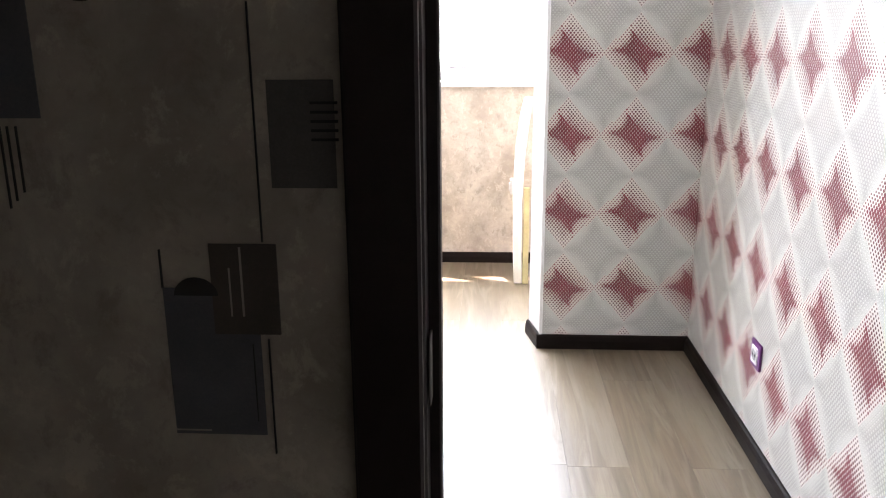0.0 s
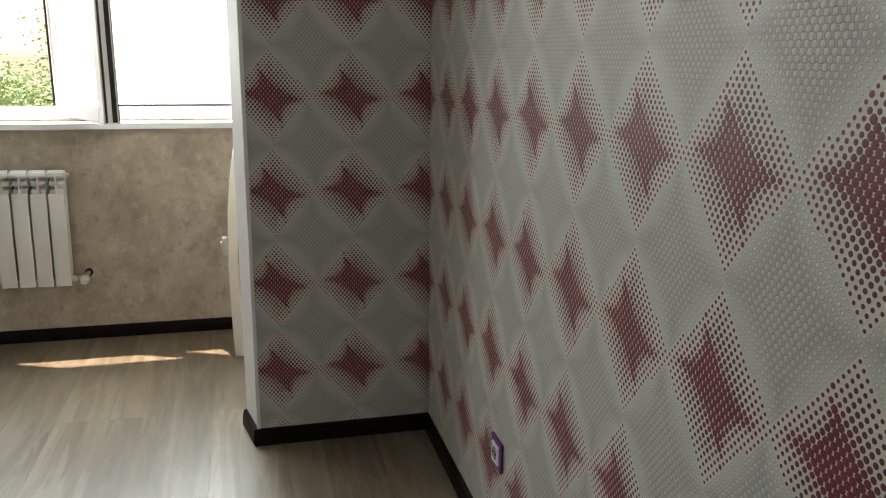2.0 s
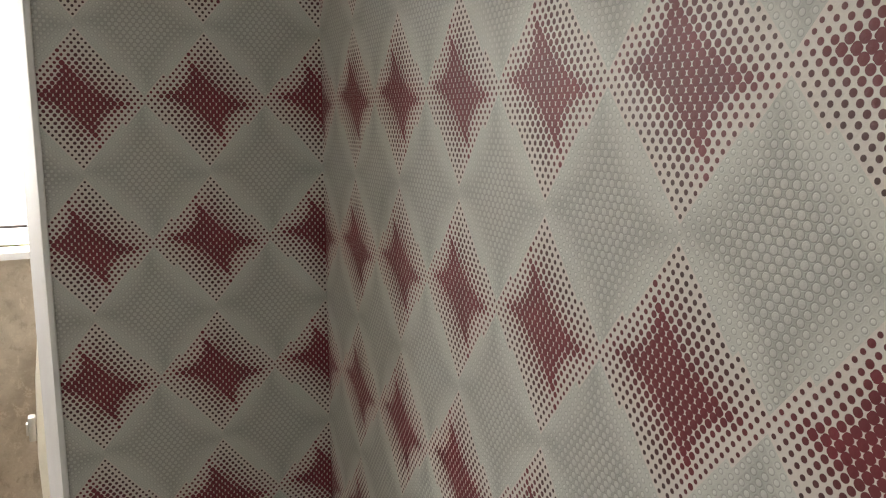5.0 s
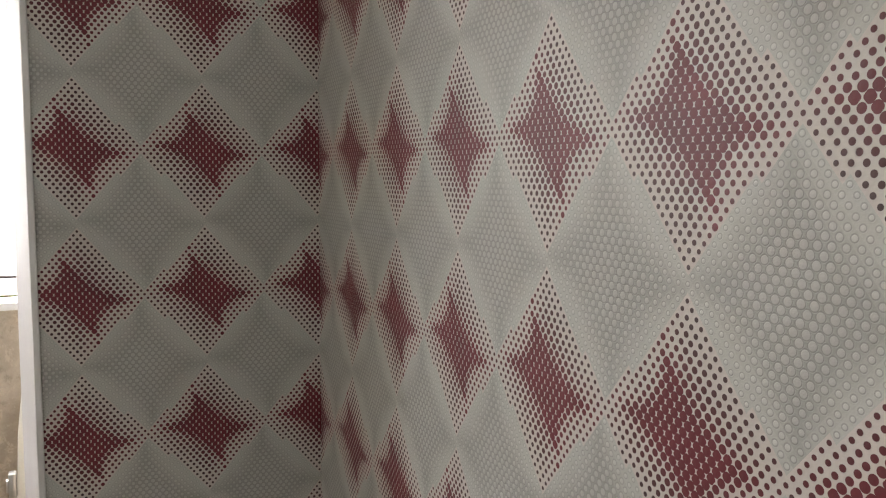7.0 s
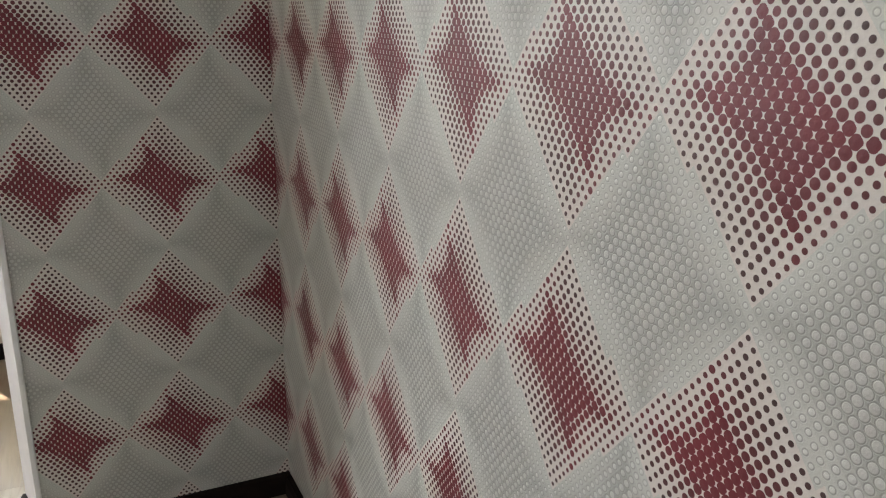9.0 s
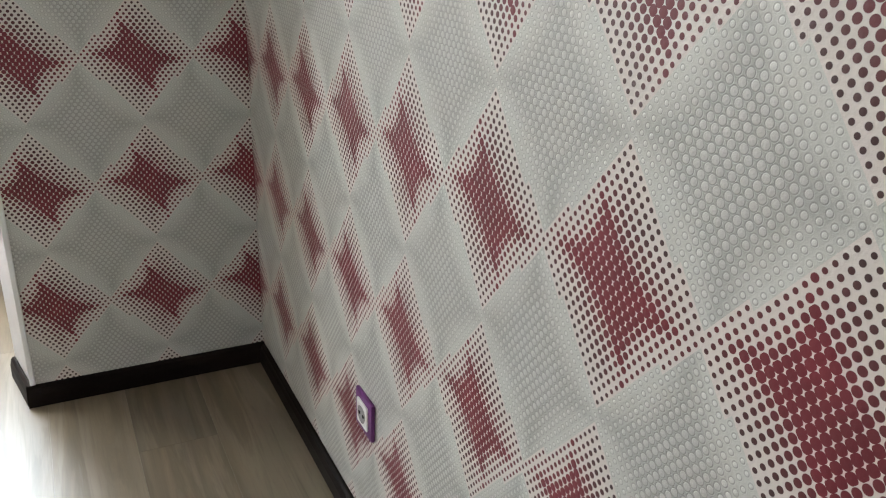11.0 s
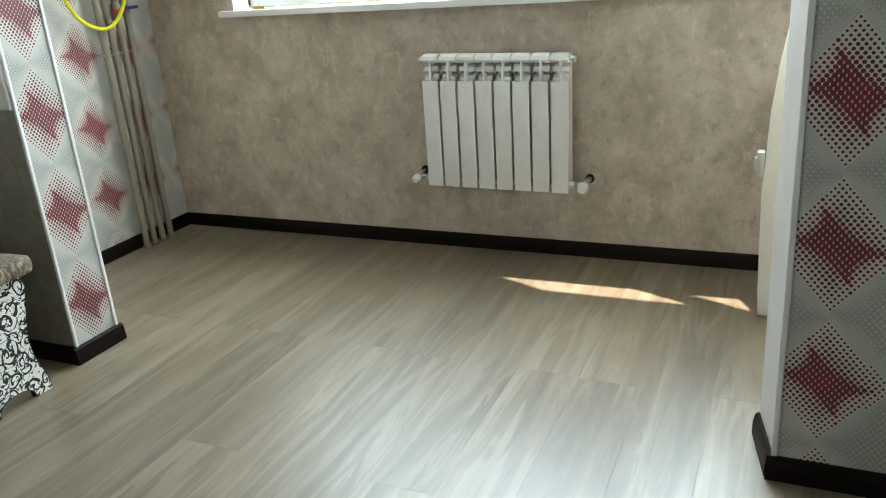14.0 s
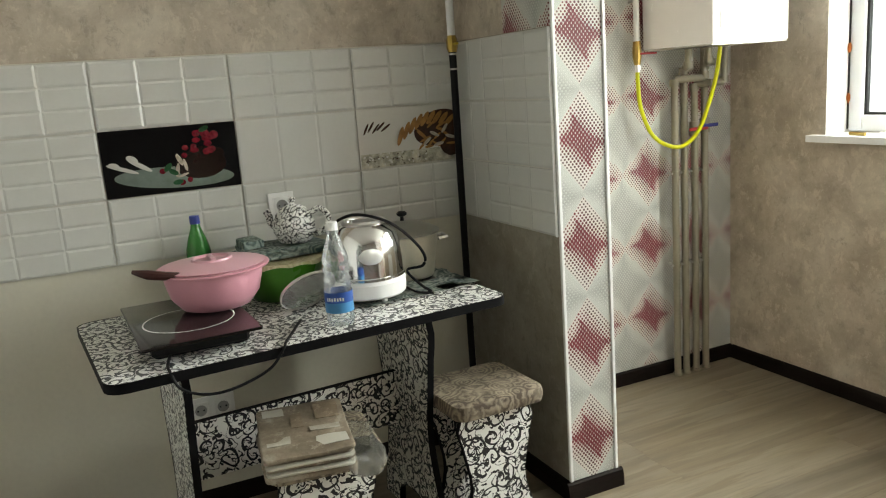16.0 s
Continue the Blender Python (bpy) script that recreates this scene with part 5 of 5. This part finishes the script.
# ---- leaning board behind the pier ----
lb = base("leaning_board", (0.145, 4.42, 0), "narrow white padded board standing behind the wall pier", "board")
b = bmesh.new()
prof = [(0.0, 0.03), (0.10, 0.06), (0.45, 0.10), (0.70, 0.115), (0.84, 0.10), (0.93, 0.06), (0.98, 0.01)]
rows_ = []
for z, wv in prof:
    lean = -0.012 * math.sin(math.pi * z / 0.98) + 0.040 * (z / 0.98) ** 4
    rows_.append([b.verts.new((lean + dx, dy * wv, z)) for dx, dy in ((0.0, -1), (0.042, -1), (0.042, 1), (0.0, 1))])
for r0, r1 in zip(rows_, rows_[1:]):
    for i in range(4):
        b.faces.new((r0[i], r0[(i + 1) % 4], r1[(i + 1) % 4], r1[i]))
b.faces.new(rows_[0][::-1])
b.faces.new(rows_[-1])
bmesh.ops.bevel(b, geom=[e for e in b.edges], offset=0.003, segments=1, affect='EDGES')
part("panel", b, plain("board_white", (0.84, 0.83, 0.76), 0.6, vary=0.06), lb)
part("batten", boxes(((0.044, -0.035, 0.0), (0.074, -0.005, 0.52)), bevel=0.002), plain("raw_pine", (0.52, 0.46, 0.24), 0.6, vary=0.2, scale=14.0), lb, "raw yellowish wooden batten")
part("latch", boxes(((-0.030, -0.11, 0.50), (-0.008, -0.07, 0.58)), ((-0.036, -0.105, 0.52), (-0.030, -0.08, 0.56)), bevel=0.006, seg=2), M_STEEL, lb, "small grey metal latch")

# small sill clutter
t = thing("sill_valve", tube([(-2.02, 4.80, 1.046), (-1.99, 4.795, 1.046), (-1.95, 4.79, 1.046)], 0.007, 8), M_BRASS, "small brass fitting lying on the window sill", "fitting")
M_FOAM = plain("orange_foam", (0.55, 0.14, 0.03), 0.8, vary=0.3, scale=60.0)
fo = base("foam_seam", (WX0 + 0.001, 4.921, 0), "orange mounting foam bulging beside the window frame", "foam")
for z in (1.17, 1.36, 1.66):
    b = bmesh.new()
    bmesh.ops.create_icosphere(b, subdivisions=2, radius=1.0)
    for v in b.verts:
        k = 1 + 0.3 * noise.noise(v.co * 2.5 + Vector((z * 9, 0, 0)))
        v.co = Vector((max(0, 0.003 + v.co.x * 0.007 * k), -0.002 + min(0.005, v.co.y * 0.008 * k), z + v.co.z * 0.020 * k))
    part("foam_blob", b, M_FOAM, fo)
part("gap_line", boxes(((0.0, -0.003, 1.05), (0.004, 0.003, 2.3))), M_SEAL, fo)

# ---- printed pieces of the hall wallpaper ----
M_P1 = plain("print_grey", (0.085, 0.080, 0.075), 0.6, vary=0.3, scale=18.0)
M_P2 = plain("print_brown", (0.060, 0.048, 0.040), 0.6, vary=0.3, scale=18.0)
M_P3 = plain("print_blue_grey", (0.075, 0.080, 0.090), 0.6, vary=0.25, scale=18.0)
M_PL = plain("print_black", (0.012, 0.011, 0.011), 0.6)
M_PW = plain("print_pale", (0.34, 0.32, 0.28), 0.6)
hp = base("printed_motif", (0, 0.99, 0), "printed squares, plate and streaks of the hallway wallpaper", "wallpaper print", kind="structure")


def motif(name, mm, x0, x1, z0, z1, lift=0.001):
    part(name, boxes(((x0, -lift, z0), (x1, 0, z1))), mm, hp, smooth=False)


for dx, dz in ((0, 0), (-0.52, 0.25), (-0.30, -0.53), (-0.85, -0.2)):
    motif("blue_square", M_P3, -0.290 + dx, -0.200 + dx, 0.925 + dz, 1.075 + dz, 0.0010)
    motif("brown_square", M_P2, -0.243 + dx, -0.180 + dx, 1.030 + dz, 1.118 + dz, 0.0016)
    motif("grey_square", M_P1, -0.180 + dx, -0.121 + dx if dx == 0 else -0.10 + dx, 1.170 + dz, 1.265 + dz, 0.0010)
    motif("streak", M_PL, -0.1930 + dx, -0.1915 + dx, 0.905 + dz, 1.025 + dz, 0.0020)
    motif("streak", M_PL, -0.1930 + dx, -0.1915 + dx, 1.12 + dz, 1.33 + dz, 0.0020)
    motif("streak", M_PL, -0.2905 + dx, -0.2890 + dx, 1.075 + dz, 1.112 + dz, 0.0020)
    motif("streak", M_PL, -0.2080 + dx, -0.2070 + dx, 0.94 + dz, 1.02 + dz, 0.0020)
    motif("fork", M_PW, -0.2150 + dx, -0.2130 + dx, 1.048 + dz, 1.115 + dz, 0.0022)
    motif("fork", M_PW, -0.2260 + dx, -0.2245 + dx, 1.048 + dz, 1.095 + dz, 0.0022)
    motif("pale_line", M_PW, -0.29 + dx, -0.255 + dx, 0.9285 + dz, 0.9300 + dz, 0.0016)
    b = bmesh.new()
    ring = [b.verts.new((-0.258 + dx + 0.021 * math.cos(math.pi * i / 14), -0.0022, 1.068 + dz + 0.018 * math.sin(math.pi * i / 14))) for i in range(15)]
    b.faces.new(ring)
    part("plate", b, M_PL, hp, smooth=False)
motif("grey_square", M_P3, -0.47, -0.385, 1.232, 1.36)
for sx in (-0.425, -0.410, -0.418):
    motif("streak", M_PL, sx, sx + 0.0015, 1.155 + (sx + 0.42), 1.225, 0.0020)
b = bmesh.new()
ring = [b.verts.new((-0.335 + 0.020 * math.cos(math.pi + math.pi * i / 14), -0.0022, 1.345 + 0.014 * math.sin(math.pi + math.pi * i / 14))) for i in range(15)]
b.faces.new(ring)
part("plate", b, M_PL, hp, smooth=False)
for k in range(5):
    motif("stripe", M_PL, -0.142, -0.118, 1.212 + 0.008 * k, 1.2145 + 0.008 * k, 0.0020)

# ---- outside ----
M_GROUND = plain("far_ground", (0.12, 0.13, 0.07), 0.9, vary=0.3, scale=0.2)
bm = bmesh.new()
quad_box(bm, (-400, 5.6, -3.4), (400, 800, -3.2))
structure("ground", bm, M_GROUND, "grassy ground outside below the window", "ground")
M_LEAF, _t, _b = mat("leaf", (0.10, 0.20, 0.035), 0.55)
_b.inputs["Transmission Weight"].default_value = 0.25
_n = Net(_t)
_n.put(_b.inputs["Base Color"], _n.ramp(_n.node("ShaderNodeNewGeometry").outputs["Random Per Island"], [(0.0, (0.11, 0.23, 0.04)), (0.6, (0.20, 0.36, 0.08)), (1.0, (0.32, 0.45, 0.16))]))
M_BARK = plain("bark", (0.09, 0.065, 0.045), 0.9, vary=0.4, scale=8.0)


def tree(x, y, height, spread, seed, label):
    rr = random.Random(seed)
    t = base("tree", (x, y, -3.2), label, "tree", "trees outside the window")
    tb = bmesh.new()
    tube([(0, 0, 0), (0.05, 0.02, height * 0.3), (0.02, 0.08, height * 0.62), (0.05, 0.05, height * 0.9)], 0.1, 10, tb, radii=[0.16, 0.12, 0.07, 0.02])
    tips = []
    for k in range(9):
        a, z = rr.uniform(0, math.tau), height * rr.uniform(0.35, 0.75)
        e = Vector((math.cos(a) * spread * rr.uniform(0.5, 0.9), math.sin(a) * spread * rr.uniform(0.5, 0.9), z + height * rr.uniform(0.08, 0.22)))
        tube([(0.02, 0.04, z), tuple(e * 0.5 + Vector((0, 0, z * 0.5 + 0.1))), tuple(e)], 0.04, 6, tb, radii=[0.05, 0.03, 0.01])
        tips.append(e)
    tips += [Vector((rr.uniform(-0.3, 0.3), rr.uniform(-0.3, 0.3), height * rr.uniform(0.85, 1.0))) for _ in range(3)]
    part("trunk", tb, M_BARK, t)
    verts, faces = [], []
    for e in tips:
        for _ in range(900):
            p = e + Vector((rr.gauss(0, 0.34), rr.gauss(0, 0.34), rr.gauss(0, 0.26))) * spread
            s = rr.uniform(0.03, 0.075)
            u = Vector((rr.gauss(0, 1), rr.gauss(0, 1), rr.gauss(0, 0.6))).normalized()
            w = u.cross(Vector((rr.gauss(0, 1), rr.gauss(0, 1), rr.gauss(0, 1)))).normalized()
            i = len(verts)
            verts += [p - u * s, p + w * s * 0.45, p + u * s, p - w * s * 0.45]
            faces.append((i, i + 1, i + 2, i + 3))
    me = bpy.data.meshes.new("crown")
    me.from_pydata([tuple(v) for v in verts], [], faces)
    me.materials.append(M_LEAF)
    c = new("crown", me)
    c.parent = t


tree(-3.4, 21.0, 5.1, 1.3, 1, "leafy green tree outside the window")
tree(-6.6, 23.0, 3.7, 1.5, 2, "low leafy tree outside the window")
tree(-9.6, 19.0, 4.0, 1.7, 3, "leafy green tree outside the window")
tree(-1.2, 22.0, 4.9, 1.5, 5, "leafy green tree outside the window")

# ---- boards last ----
lay_floor()
